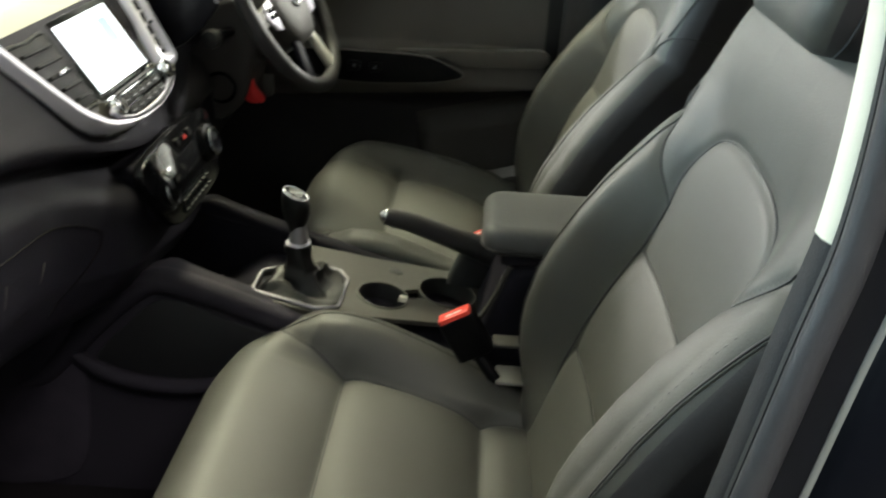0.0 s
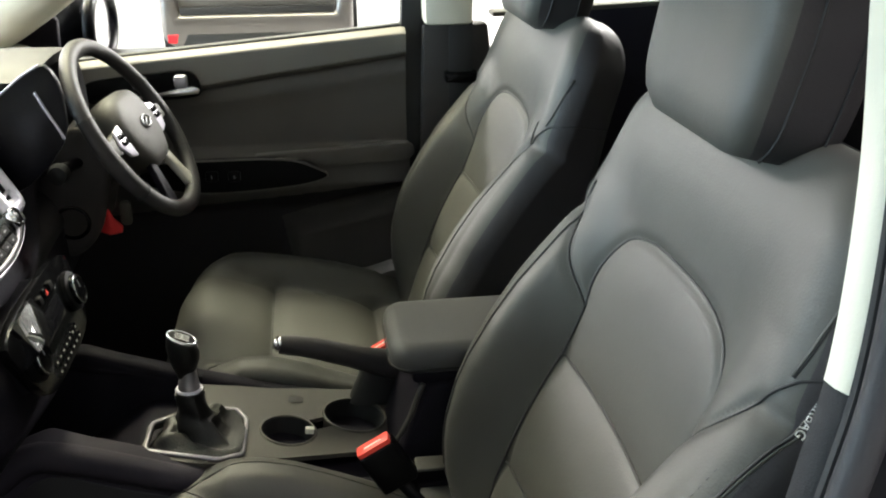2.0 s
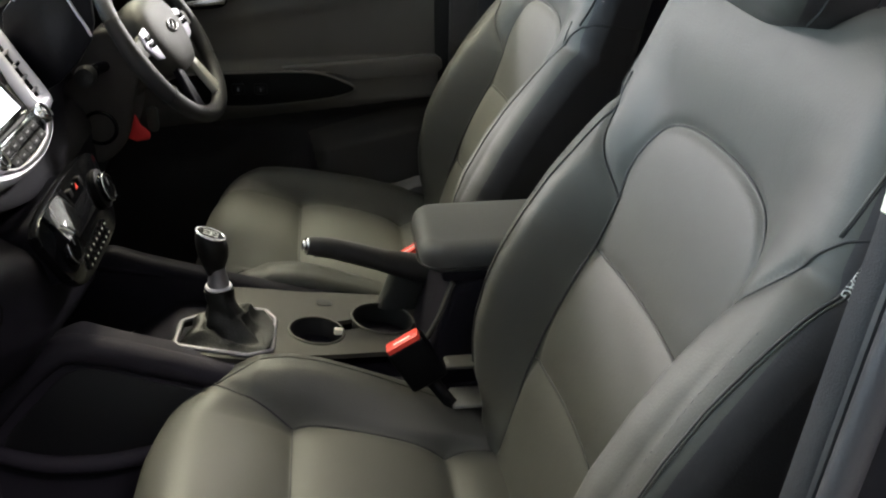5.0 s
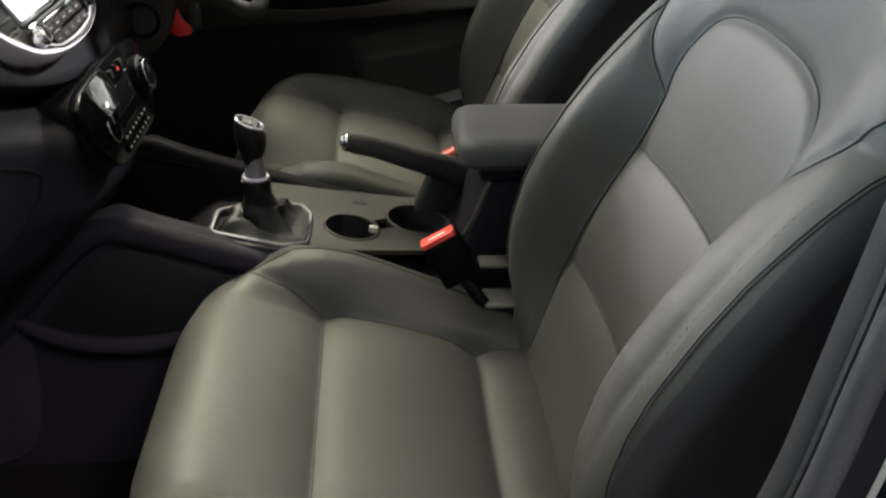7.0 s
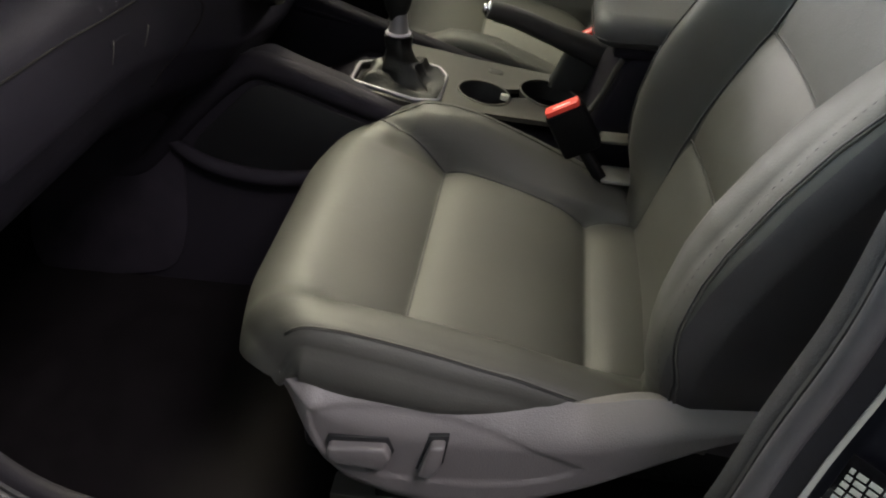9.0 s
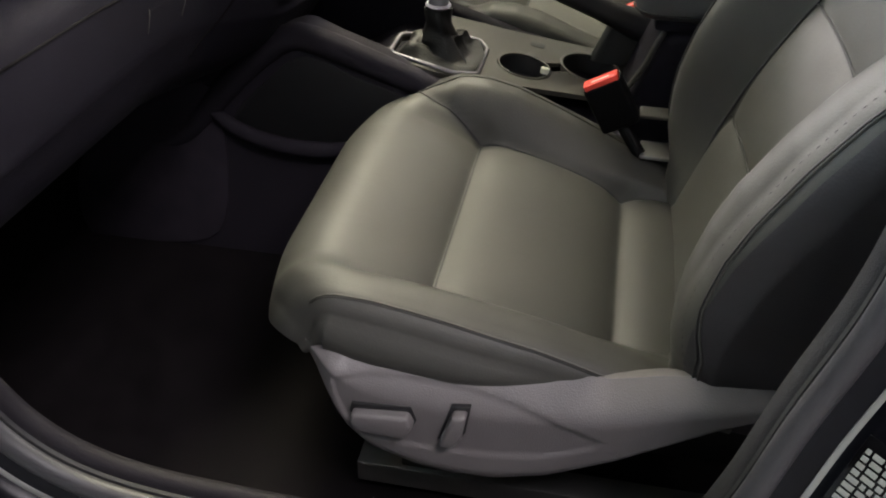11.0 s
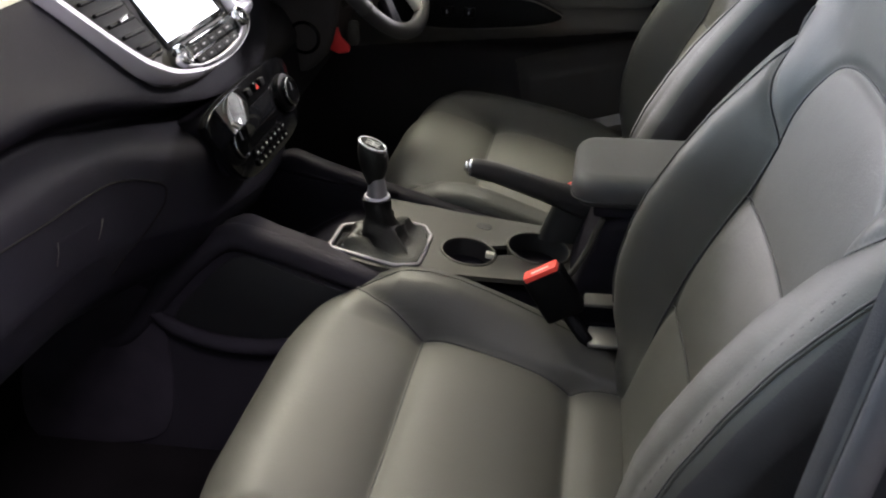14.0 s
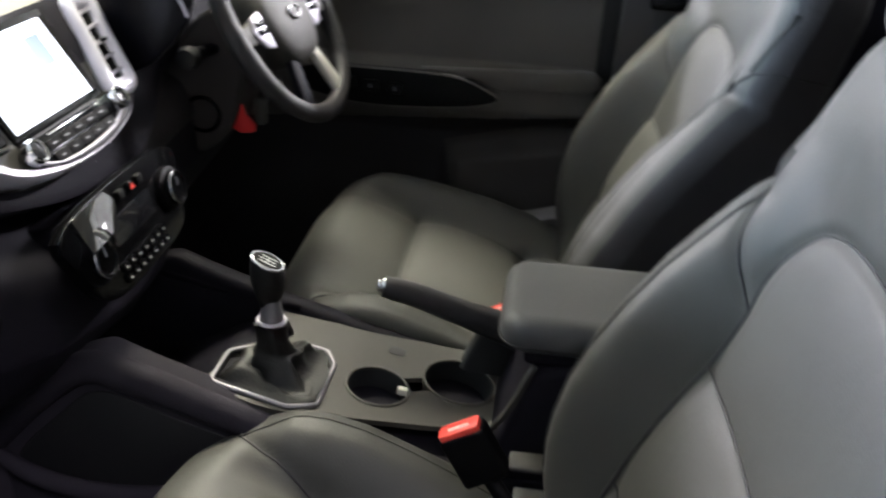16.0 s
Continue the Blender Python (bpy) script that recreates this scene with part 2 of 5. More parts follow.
def rounded(lo, hi, r, n=6):
    """Outline of a rounded rectangle in two coordinates."""
    out = []
    for cx, cy, a0 in ((hi[0] - r, hi[1] - r, 0), (lo[0] + r, hi[1] - r, 90), (lo[0] + r, lo[1] + r, 180), (hi[0] - r, lo[1] + r, 270)):
        for k in range(n + 1):
            a = radians(a0 + 90 * k / n)
            out.append((cx + r * math.cos(a), cy + r * math.sin(a)))
    return out


def sm(x, a, b):
    t = np.clip((np.asarray(x, float) - a) / (b - a), 0, 1)
    return t * t * (3 - 2 * t)


def seg_dist(u, v, path):
    """Distance of the points (u, v) from a polyline."""
    d = np.full(np.shape(u), 9.0)
    for (ax, ay), (bx, by) in zip(path[:-1], path[1:]):
        dx, dy = bx - ax, by - ay
        t = np.clip(((u - ax) * dx + (v - ay) * dy) / (dx * dx + dy * dy + 1e-12), 0, 1)
        d = np.minimum(d, np.hypot(u - ax - t * dx, v - ay - t * dy))
    return d


def inside(u, v, poly):
    c = np.zeros(np.shape(u), bool)
    for (ax, ay), (bx, by) in zip(poly, poly[1:] + poly[:1]):
        hit = ((ay > v) != (by > v)) & (u < (bx - ax) * (v - ay) / (by - ay + 1e-12) + ax)
        c ^= hit
    return c


def split_surface(pos, region, names, mats, parent, wrap=False):
    """A grid of points, cut into one mesh for each region, with the normals of the whole."""
    ni, nj = pos.shape[:2]
    du = np.gradient(pos, axis=0)
    dv = np.gradient(pos, axis=1)
    if wrap:
        dv = (np.roll(pos, -1, 1) - np.roll(pos, 1, 1)) / 2
    nor = np.cross(du, dv)
    nor /= np.linalg.norm(nor, axis=2)[..., None] + 1e-12
    flat, fn = pos.reshape(-1, 3), nor.reshape(-1, 3)
    out = {}
    js = nj if wrap else nj - 1
    I, J = np.meshgrid(np.arange(ni - 1), np.arange(js), indexing="ij")
    K = (J + 1) % nj
    quads = np.stack([I * nj + J, (I + 1) * nj + J, (I + 1) * nj + K, I * nj + K], -1).reshape(-1, 4)
    reg = region[:ni - 1, :js].reshape(-1)
    for n, (name, label) in enumerate(names):
        q = quads[reg == n]
        if not len(q):
            continue
        used, back = np.unique(q, return_inverse=True)
        me = bpy.data.meshes.new(name)
        me.from_pydata(flat[used].tolist(), [], back.reshape(-1, 4).tolist())
        ob = put(name, me, mats[n], parent, label)
        me.normals_split_custom_set_from_vertices(fn[used].tolist())
        out[name, n] = ob
    return out


# ---- front seats ----
TH = radians(21.0)
B0 = np.array((-0.011, 0.748))


def back_point(u, v, d):
    return np.stack([u, B0[0] - math.sin(TH) * v + math.cos(TH) * d, B0[1] + math.cos(TH) * v + math.sin(TH) * d], -1)


ARCH = [(0.154, 0.222), (0.158, 0.254), (0.151, 0.288), (0.122, 0.322), (0.068, 0.338), (0.0, 0.341)]
ARCH = [tuple(p) for p in smooth_path(ARCH + [(-a, b) for a, b in ARCH[-2::-1]], 4)]
SHOULDER = [(0.154, 0.222), (0.180, 0.248), (0.206, 0.280), (0.232, 0.321), (0.252, 0.352), (0.272, 0.376)]
INSERT_EDGE = [(0.140, -0.13), (0.155, -0.05), (0.158, 0.0), (0.156, 0.09), (0.154, 0.175), (0.154, 0.222)]


def mirror(path):
    return [(-a, b) for a, b in path]


BOLSTER_V = ([-0.16, -0.11, -0.07, -0.03, 0.0, 0.05, 0.09, 0.15, 0.2, 0.25, 0.31, 0.37], [0.0, 0.012, 0.036, 0.052, 0.060, 0.066, 0.065, 0.056, 0.044, 0.027, 0.008, 0.0])


def cross_seam(au, v0, bow, half):
    return v0 + bow * (1 - (au / half) ** 2)


def pad_step(d):
    """The padding sinks slowly towards a cross seam from the front and rises steeply behind it."""
    return np.where(d > 0, -0.018 * np.exp(-np.abs(d) / 0.034), -0.018 * np.exp(-np.abs(d) / 0.020))


def back_depth(u, v):
    """How far the padding stands out from the backrest's plane."""
    au = np.abs(u)
    b = np.interp(v, *BOLSTER_V)
    rise = b * (sm(au, 0.150, 0.208) - 0.75 * np.clip((au - 0.222) / 0.06, 0, 1) ** 2)
    seams = np.minimum.reduce([seg_dist(au, v, [(abs(a), c) for a, c in ARCH[:len(ARCH) // 2 + 1]]), seg_dist(au, v, SHOULDER), seg_dist(au, v, INSERT_EDGE)])
    puff = 0.0045 * (1 - np.exp(-(seams / 0.022) ** 1.35)) - 0.0042 * np.exp(-(seams / 0.0062) ** 2) + 0.0005
    for v0, bow, half in ((0.156, 0.008, 0.155), (-0.003, 0.009, 0.158)):
        puff = puff + 0.45 * (1 - sm(au, half - 0.010, half + 0.004)) * pad_step(v - cross_seam(au, v0, bow, half))
    cup = -0.008 * (1 - np.clip(au / 0.16, 0, 1) ** 2) * sm(v, 0.3, 0.05) - 0.013 * sm(v, 0.03, 0.22) * (1 - sm(v, 0.335, 0.43)) * (1 - sm(au, 0.13, 0.22))
    return rise + puff + cup


def thread(name, path, depth, place, parent, lift=0.0005, r=0.0017):
    p = smooth_path(path, 8)
    tube(name, place(p[:, 0], p[:, 1], depth(p[:, 0], p[:, 1]) + lift), r, THREAD, parent, sides=6)


def build_backrest(seat, side):
    v = np.concatenate([np.arange(-0.14, 0.44, 0.0042), 0.44 + 0.07 * np.sin(np.linspace(0, 1, 22) * math.pi / 2)])
    hw = np.interp(v, [-0.14, -0.06, 0.0, 0.1, 0.2, 0.25, 0.31, 0.36, 0.42, 0.52], [0.232, 0.266, 0.281, 0.289, 0.288, 0.284, 0.276, 0.267, 0.256, 0.236])
    hw = np.convolve(np.pad(hw, 4, mode="edge"), np.ones(9) / 9, "valid")
    top = np.sqrt(np.clip(1 - (np.clip(v - 0.44, 0, 1) / 0.0701) ** 2, 0, 1))
    r = 0.044
    nf, na, ns, nb = 130, 14, 5, 12
    rows, reg = [], []
    for vi, h, tp in zip(v, hw, top):
        T = 0.115 - 0.026 * float(sm(vi, 0.1, 0.45))
        h = h * (0.62 + 0.38 * tp ** 0.8)
        u = np.linspace(-(h - r), h - r, nf)
        d = back_depth(u, np.full(nf, vi))
        a = np.linspace(0, math.pi / 2, na + 1)[1:]
        e = d[-1]
        ru = np.concatenate([u, h - r + r * np.sin(a), np.linspace(h, h - 0.022, ns + 1)[1:], np.linspace(h - 0.022, -(h - 0.022), nb + 2)[1:-1],
                             np.linspace(-(h - 0.022), -h, ns + 1)[:-1], -(h - r + r * np.sin(a))[::-1]])
        rd = np.concatenate([d, e - r + r * np.cos(a), np.linspace(e - r, -T, ns + 1)[1:], np.full(nb, -T - 0.01), np.linspace(-T, e - r, ns + 1)[:-1], (e - r + r * np.cos(a))[::-1]])
        mid = -T * 0.55
        rd = mid + (rd - mid) * tp ** 0.7
        rows.append(back_point(ru, np.full(len(ru), vi), rd))
        cu = (ru + np.roll(ru, -1)) / 2
        front = np.zeros(len(ru), bool)
        front[:nf + 6] = True
        front[-7:] = True
        cv = np.full(len(ru), vi + 0.002)
        wi = np.interp(vi, [p[1] for p in INSERT_EDGE], [p[0] for p in INSERT_EDGE])
        acu = np.abs(cu)
        arch = inside(cu, cv, ARCH)
        shoulder_v = np.interp(acu, [p[0] for p in SHOULDER], [p[1] for p in SHOULDER])
        bol = (acu > wi) & (cv < shoulder_v)
        g = np.where(front, 5, 6)
        if vi > 0.156:
            g = np.where(front & arch, 0, g)
        s1, s2 = cross_seam(acu, 0.156, 0.008, 0.155), cross_seam(acu, -0.003, 0.009, 0.158)
        g = np.where(front & (acu <= wi) & (vi <= 0.222) & (cv > s1), 0, g)
        g = np.where(front & (acu <= wi) & (cv <= s1), 1, g)
        g = np.where(front & (acu <= wi) & (cv <= s2), 2, g)
        g = np.where(front & bol & (cu > 0), 3, g)
        g = np.where(front & bol & (cu < 0), 4, g)
        reg.append(g)
    pos = np.array(rows)
    names = [("upper_insert", ""), ("middle_insert", ""), ("lower_insert", ""), ("side_bolster", ""), ("side_bolster", ""), ("shoulder_panel", ""), ("back_shell", "smooth black side and back cover, darkened for its shade")]
    # back_shell is the same leather, coloured darker for its shaded side
    core = tagged(new("backrest"), "reclined backrest with arched insert")
    core.parent = seat
    split_surface(pos, np.array(reg), names, [LEATHER] * 6 + [LEATHER_DIM], core, wrap=True)
    # thread down in the seams
    thread("seam_line", ARCH[::2], back_depth, back_point, core, r=0.0015)
    for q in ([(x, cross_seam(abs(x), 0.156, 0.008, 0.155)) for x in np.linspace(-0.154, 0.154, 9)], [(x, cross_seam(abs(x), -0.003, 0.009, 0.158)) for x in np.linspace(-0.157, 0.157, 9)]):
        thread("seam_line", q, back_depth, back_point, core)
    for m in (lambda q: q, mirror):
        thread("seam_line", m(INSERT_EDGE), back_depth, back_point, core)
    # piping along the bolster edges with a thread beside it, and the seam that wraps over the side
    nc = pos.shape[1]

    def on_row(i, half, s):
        """The point of row i whose distance from the middle is half, on the side s."""
        cols = np.arange(nf - 50, nf + na) if s > 0 else np.arange(nc + 49, nc - na, -1) % nc
        q = pos[i, cols]
        return np.array([np.interp(half, np.abs(q[:, 0]), q[:, k]) for k in range(3)])

    for s in (1, -1):
        out = np.array((0.0008 * s, 0.0010, 0.0004))
        edge = 0.2665 if s * side > 0 else 0.226
        rows_low = [i for i in range(12, len(v), 3) if v[i] < 0.352]
        tube("piping", [on_row(i, min(edge, hw[i] - 0.003), s) + out * 0.3 for i in rows_low], 0.0014, LEATHER, core, sides=6)
        if s * side > 0 or side < 0:
            tube("seam_line", [on_row(i, min(edge, hw[i] - 0.003) - 0.0020, s) + out * 0.5 for i in rows_low], 0.0016, THREAD, core, sides=5)
        rows_up = [i for i in range(0, len(v), 3) if 0.339 < v[i] < 0.43]
        tube("piping", [on_row(i, min(0.246, hw[i] - 0.006), s) + out * 0.3 for i in rows_up], 0.0014, LEATHER, core, sides=6)
        tube("seam_line", [on_row(i, min(0.2475, hw[i] - 0.0045), s) + out * 0.2 for i in rows_up], 0.0009, THREAD, core, sides=5)
        wrap = []
        for a, b in smooth_path(SHOULDER[:5], 6):
            i = int(np.searchsorted(v, b)) - 1
            f = (b - v[i]) / (v[i + 1] - v[i])
            wrap.append(on_row(i, a, s) * (1 - f) + on_row(i + 1, a, s) * f)
        for k in range(9, na + ns):
            c = nf + k
            x = pos[:, c if s > 0 else (nf - 1 - c) % nc]
            wrap.append(np.array([np.interp(0.362 + 0.0014 * (k - 9), v, x[:, a]) for a in range(3)]))
        wrap = [p + out * 0.6 for p in wrap]
        tube("seam_line", wrap, 0.0013, THREAD, core, sides=5)
        rowp = np.array([on_row(i, 0.2500, s) for i in range(14, int(len(v) * 0.62))])
        verts, faces = [], []
        for n in range(0, len(rowp) - 1, 2):
            a, b = rowp[n], rowp[n] + (rowp[n + 1] - rowp[n]) * 0.8
            w, o = np.array((0.0004, 0, 0)), np.array((0, 0.0003, 0.0001))
            m = len(verts)
            verts += [a - w + o, a + w + o, b + w + o, b - w + o, a - w - o, a + w - o, b + w - o, b - w - o]
            faces += [(m, m + 1, m + 2, m + 3), (m, m + 4, m + 5, m + 1), (m + 1, m + 5, m + 6, m + 2), (m + 2, m + 6, m + 7, m + 3), (m + 3, m + 7, m + 4, m)]
        tagged(raw("stitching", verts, faces, STITCH, core, smooth=False), kind="stuff")
    return pos


C0 = np.array((0.094, 0.630))
CA = radians(11.2)
CDIR, CNOR = np.array((math.cos(CA), math.sin(CA))), np.array((-math.sin(CA), math.cos(CA)))
CUSHION_EDGE = [(0.150, -0.12), (0.157, 0.0), (0.166, 0.1), (0.175, 0.195), (0.190, 0.255), (0.210, 0.306), (0.240, 0.328), (0.250, 0.330)]
CUSHION_EDGE_OUT = [(0.150, -0.12), (0.157, 0.0), (0.166, 0.1), (0.175, 0.195), (0.184, 0.255), (0.194, 0.306), (0.212, 0.346), (0.236, 0.368), (0.250, 0.374)]
CREST = [(0.240, -0.12), (0.250, 0.0), (0.252, 0.12), (0.250, 0.24), (0.249, 0.30), (0.246, 0.352)]
CREST_IN = [(0.215, -0.12), (0.225, 0.0), (0.236, 0.12), (0.236, 0.24), (0.218, 0.30), (0.208, 0.325)]
FLAT_END, NOSE_R = 0.300, 0.055
BOLSTER_IN = ([-0.12, -0.05, 0.0, 0.083, 0.168, 0.21, 0.255, 0.29, 0.325], [-0.004, 0.0, 0.006, 0.024, 0.041, 0.043, 0.038, 0.022, 0.0])
BOLSTER_OUT = ([-0.12, -0.05, 0.0, 0.083, 0.168, 0.21, 0.255, 0.30, 0.335, 0.38], [0.006, 0.012, 0.021, 0.030, 0.031, 0.030, 0.028, 0.023, 0.016, 0.0])


def cushion_depth(u, w, side):
    au = np.abs(u)
    b = np.where(np.asarray(u) * side > 0, np.interp(w, *BOLSTER_OUT), np.interp(w, *BOLSTER_IN))
    fall = np.where(np.asarray(u) * side > 0, 0.45, 0.35)
    rise = b * (sm(au, 0.16, 0.216) - fall * np.clip((au - 0.222) / 0.04, 0, 1) ** 2)
    outer = np.asarray(u) * side > 0
    edge = np.where(outer, 0.010 + seg_dist(au, w, CUSHION_EDGE_OUT), seg_dist(au, w, CUSHION_EDGE))
    puff = 0.014 * (1 - np.exp(-(edge / 0.034) ** 1.2)) - 0.0045 * np.exp(-(edge / 0.0050) ** 2) - 0.001
    for w0 in (0.195, 0.0):
        within = 1 - sm(au, 0.155 + 0.1 * w0, 0.170 + 0.1 * w0)
        puff = puff + within * pad_step(w - w0) * (1.0 if w0 else 1.35)
    puff = puff * (1 - 0.85 * sm(w, 0.27, 0.325)) + 0.011 * 0.85 * sm(w, 0.27, 0.325)
    return rise + puff - 0.008 * (1 - np.clip(au / 0.17, 0, 1) ** 2) * sm(w, 0.33, 0.15)


def cushion_point(u, w, d):
    """The cushion's top, which rolls over at its front edge and draws back at the corners."""
    u, w, d = np.broadcast_arrays(np.asarray(u, float), np.asarray(w, float), np.asarray(d, float))
    t = np.clip(w - FLAT_END, 0, None) * (1 - 0.34 * sm(np.abs(u), 0.16, 0.262))
    a = np.minimum(t / NOSE_R, radians(95))
    rest = np.clip(t - radians(95) * NOSE_R, 0, None)
    back = -0.020 * sm(np.abs(u), 0.10, 0.262) * sm(w, 0.18, 0.34) - 0.020 * sm(np.abs(u), 0.19, 0.262) * sm(w, 0.27, 0.37)
    flat = np.minimum(w, FLAT_END) + back
    out = []
    for k in (0, 1):
        nor = CNOR[k] * np.cos(a) + CDIR[k] * np.sin(a)
        tan = CDIR[k] * np.cos(a) - CNOR[k] * np.sin(a)
        out.append(C0[k] + CDIR[k] * flat - CNOR[k] * NOSE_R + nor * (NOSE_R + d) + tan * rest)
    return np.stack([u, out[0], out[1]], -1)


def build_cushion(seat, side):
    s = np.concatenate([np.arange(-0.115, FLAT_END, 0.0042), FLAT_END + np.arange(0, radians(95) * NOSE_R + 0.022, 0.0045)])
    nf, na, ns = 126, 8, 10
    r = 0.021
    rows, reg = [], []
    for si in s:
        h = float(np.interp(si, [-0.12, 0.0, 0.15, 0.26, 0.31, 0.36, 0.42, 0.5], [0.240, 0.256, 0.264, 0.262, 0.258, 0.252, 0.246, 0.242]))
        u = np.linspace(h - r, -(h - r), nf)
        d = cushion_depth(u, np.full(nf, si), side)
        aa = np.linspace(0, math.pi / 2, na + 1)[1:]
        sides = []
        for e, sg in ((d[0], 1), (d[-1], -1)):
            tuck = np.interp(si, [-0.1, 0.0, 0.055, 0.158, 0.24, 0.30, 0.37], [0.02, 0.0, -0.02, -0.045, -0.055, -0.05, -0.03])
            inner = sg * side < 0
            low = min(e - r - 0.004, float(tuck) - (0.030 if inner else 0.0))
            down = np.linspace(0, 1, ns + 1)[1:]
            profile = -0.058 * down ** 0.75 if inner else 0.010 * float(sm(si, 0.02, 0.15)) * np.sin(math.pi * down ** 0.8) - 0.014 * down ** 3
            sides.append((np.concatenate([h - r + r * np.sin(aa), h + profile]) * sg, np.concatenate([e - r + r * np.cos(aa), np.linspace(e - r, low, ns + 1)[1:]])))
        ru = np.concatenate([sides[0][0][::-1], u, sides[1][0]])
        rd = np.concatenate([sides[0][1][::-1], d, sides[1][1]])
        rows.append(cushion_point(ru, np.full(len(ru), si), rd))
        cu = np.abs((ru + np.roll(ru, -1)) / 2)
        sc = si + 0.002
        wi = float(np.interp(sc, [p[1] for p in CUSHION_EDGE], [p[0] for p in CUSHION_EDGE]))
        wo = float(np.interp(sc, [p[1] for p in CUSHION_EDGE_OUT], [p[0] for p in CUSHION_EDGE_OUT]))
        outer = ru * side > 0
        g = np.where(cu <= np.where(outer, wo, wi), 0 if sc > 0.195 else (1 if sc > 0 else 2), 3)
        g = np.where(sc > np.where(outer, 0.374, 0.335), 0, g)
        g = np.where((g == 3) & (ru < 0), 4, g)
        reg.append(g)
    pos = np.array(rows)
    core = tagged(new("seat_cushion"), "padded cushion with two cross seams")
    core.parent = seat
    names = [("front_panel", ""), ("middle_panel", ""), ("rear_panel", ""), ("side_bolster", ""), ("side_bolster", "")]
    split_surface(pos, np.array(reg), names, [LEATHER] * 5, core)
    depth = lambda u, w: cushion_depth(u, w, side)
    for q in ([(x, 0.195) for x in np.linspace(-0.174, 0.174, 7)], [(x, 0.0) for x in np.linspace(-0.156, 0.156, 7)]):
        thread("seam_line", q, depth, cushion_point, core, lift=0.0004, r=0.0013)
    inner_edge = CUSHION_EDGE[:7] if side < 0 else mirror(CUSHION_EDGE[:7])
    thread("seam_line", inner_edge, depth, cushion_point, core, r=0.0014)
    for sg in (1, -1):
        crest = CREST if sg * side > 0 else CREST_IN
        line = []
        for i in range(6, len(s), 3):
            if s[i] > (0.350 if sg * side > 0 else 0.318):
                break
            cols = np.arange(0, na + ns + 12)[::-1] if sg > 0 else np.arange(pos.shape[1] - na - ns - 12, pos.shape[1])
            q = pos[i, cols]
            keep = np.concatenate([[True], np.diff(np.abs(q[:, 0])) > 1e-6])
            cut = int(np.argmin(keep)) if not keep.all() else len(keep)
            q = q[:cut]
            line.append([np.interp(float(np.interp(s[i], [p[1] for p in crest], [p[0] for p in crest])), np.abs(q[:, 0]), q[:, k]) for k in range(3)])
        if side > 0 and sg * side < 0:
            continue
        tube("piping", np.array(line) + np.array((0, 0, 0.0003)), 0.0013, LEATHER, core, sides=6)
        tube("seam_line", np.array(line) + np.array((sg * 0.0022, 0, -0.0006)), 0.0007, THREAD, core, sides=5)
    return pos


def build_headrest(seat):
    head = tagged(new("headrest"), "padded headrest on two steel rods")
    head.parent = seat
    m = Matrix.Translation((0.0, -0.205, 1.293)) @ Matrix.Rotation(radians(12), 4, "X")
    rings = []
    for k in range(15):
        q = -1 + 2 * k / 14
        w = 0.128 * (1 - 0.10 * max(0, q) - 0.06 * max(0, -q)) * (1 - abs(q) ** 6) ** 0.35 + 0.001
        dep = 0.056 * (1 - abs(q) ** 5) ** 0.4 + 0.001
        ring = []
        for i in range(48):
            a = 2 * math.pi * i / 48
            cx, cy = math.cos(a), math.sin(a)
            x = w * math.copysign(abs(cx) ** 0.42, cx)
            y = dep * math.copysign(abs(cy) ** 0.55, cy) + 0.012 * (abs(x) / 0.13) ** 2 * (cy > 0)
            ring.append(m @ Vector((x, y, 0.121 * q)))
        rings.append(ring)
    verts = [p for ring in rings for p in ring]
    quads = {"pad": [tuple(range(48))[::-1], tuple(range(14 * 48, 15 * 48))], "side_panel": [], "far_panel": []}
    for j in range(14):
        for i in range(48):
            a = 2 * math.pi * (i + 0.5) / 48
            kind = "pad" if math.sin(a) > 0.30 or abs(math.cos(a)) < 0.45 else ("side_panel" if math.cos(a) < 0 else "far_panel")
            l = (i + 1) % 48
            quads[kind].append((j * 48 + i, j * 48 + l, (j + 1) * 48 + l, (j + 1) * 48 + i))
    # side panels take the darker leather to hold their shade
    for kind, faces in quads.items():
        used = sorted({k for f in faces for k in f})
        back = {k: n for n, k in enumerate(used)}
        raw("pad" if kind == "pad" else "side_panel", [verts[k] for k in used], [tuple(back[k] for k in f) for f in faces], LEATHER if kind == "pad" else LEATHER_DIM, head)
    for sx in (-1, 1):
        p = [m @ Vector((sx * 0.1285 * (1 - 0.05 * abs(q)) * (1 - abs(q) ** 6) ** 0.35, 0.020, 0.121 * q)) for q in np.linspace(-0.86, 0.95, 20)]
        tube("seam_line", p, 0.0016, THREAD, head, sides=6)
        p = [m @ Vector((sx * 0.1285 * (1 - 0.05 * abs(q)) * (1 - abs(q) ** 6) ** 0.35, -0.022, 0.121 * q)) for q in np.linspace(-0.86, 0.95, 20)]
        tube("seam_line", p, 0.0013, THREAD, head, sides=6)
        tube("rod", [(sx * 0.07, -0.225, 1.20), (sx * 0.07, -0.245, 1.15)], 0.006, CHROME, head, sides=12)
        lathe("rod_collar", [(0.0, 0), (0.017, 0), (0.017, 0.008), (0.012, 0.012), (0, 0.012)], pose(sx * 0.07, -0.232, 1.183, 20), GLOSS, head)
    box("release_button", (sx * 0.07 - 0.010, -0.222, 1.188), (sx * 0.07 + 0.014, -0.212, 1.198), CHROME, head, bevel=0.002)


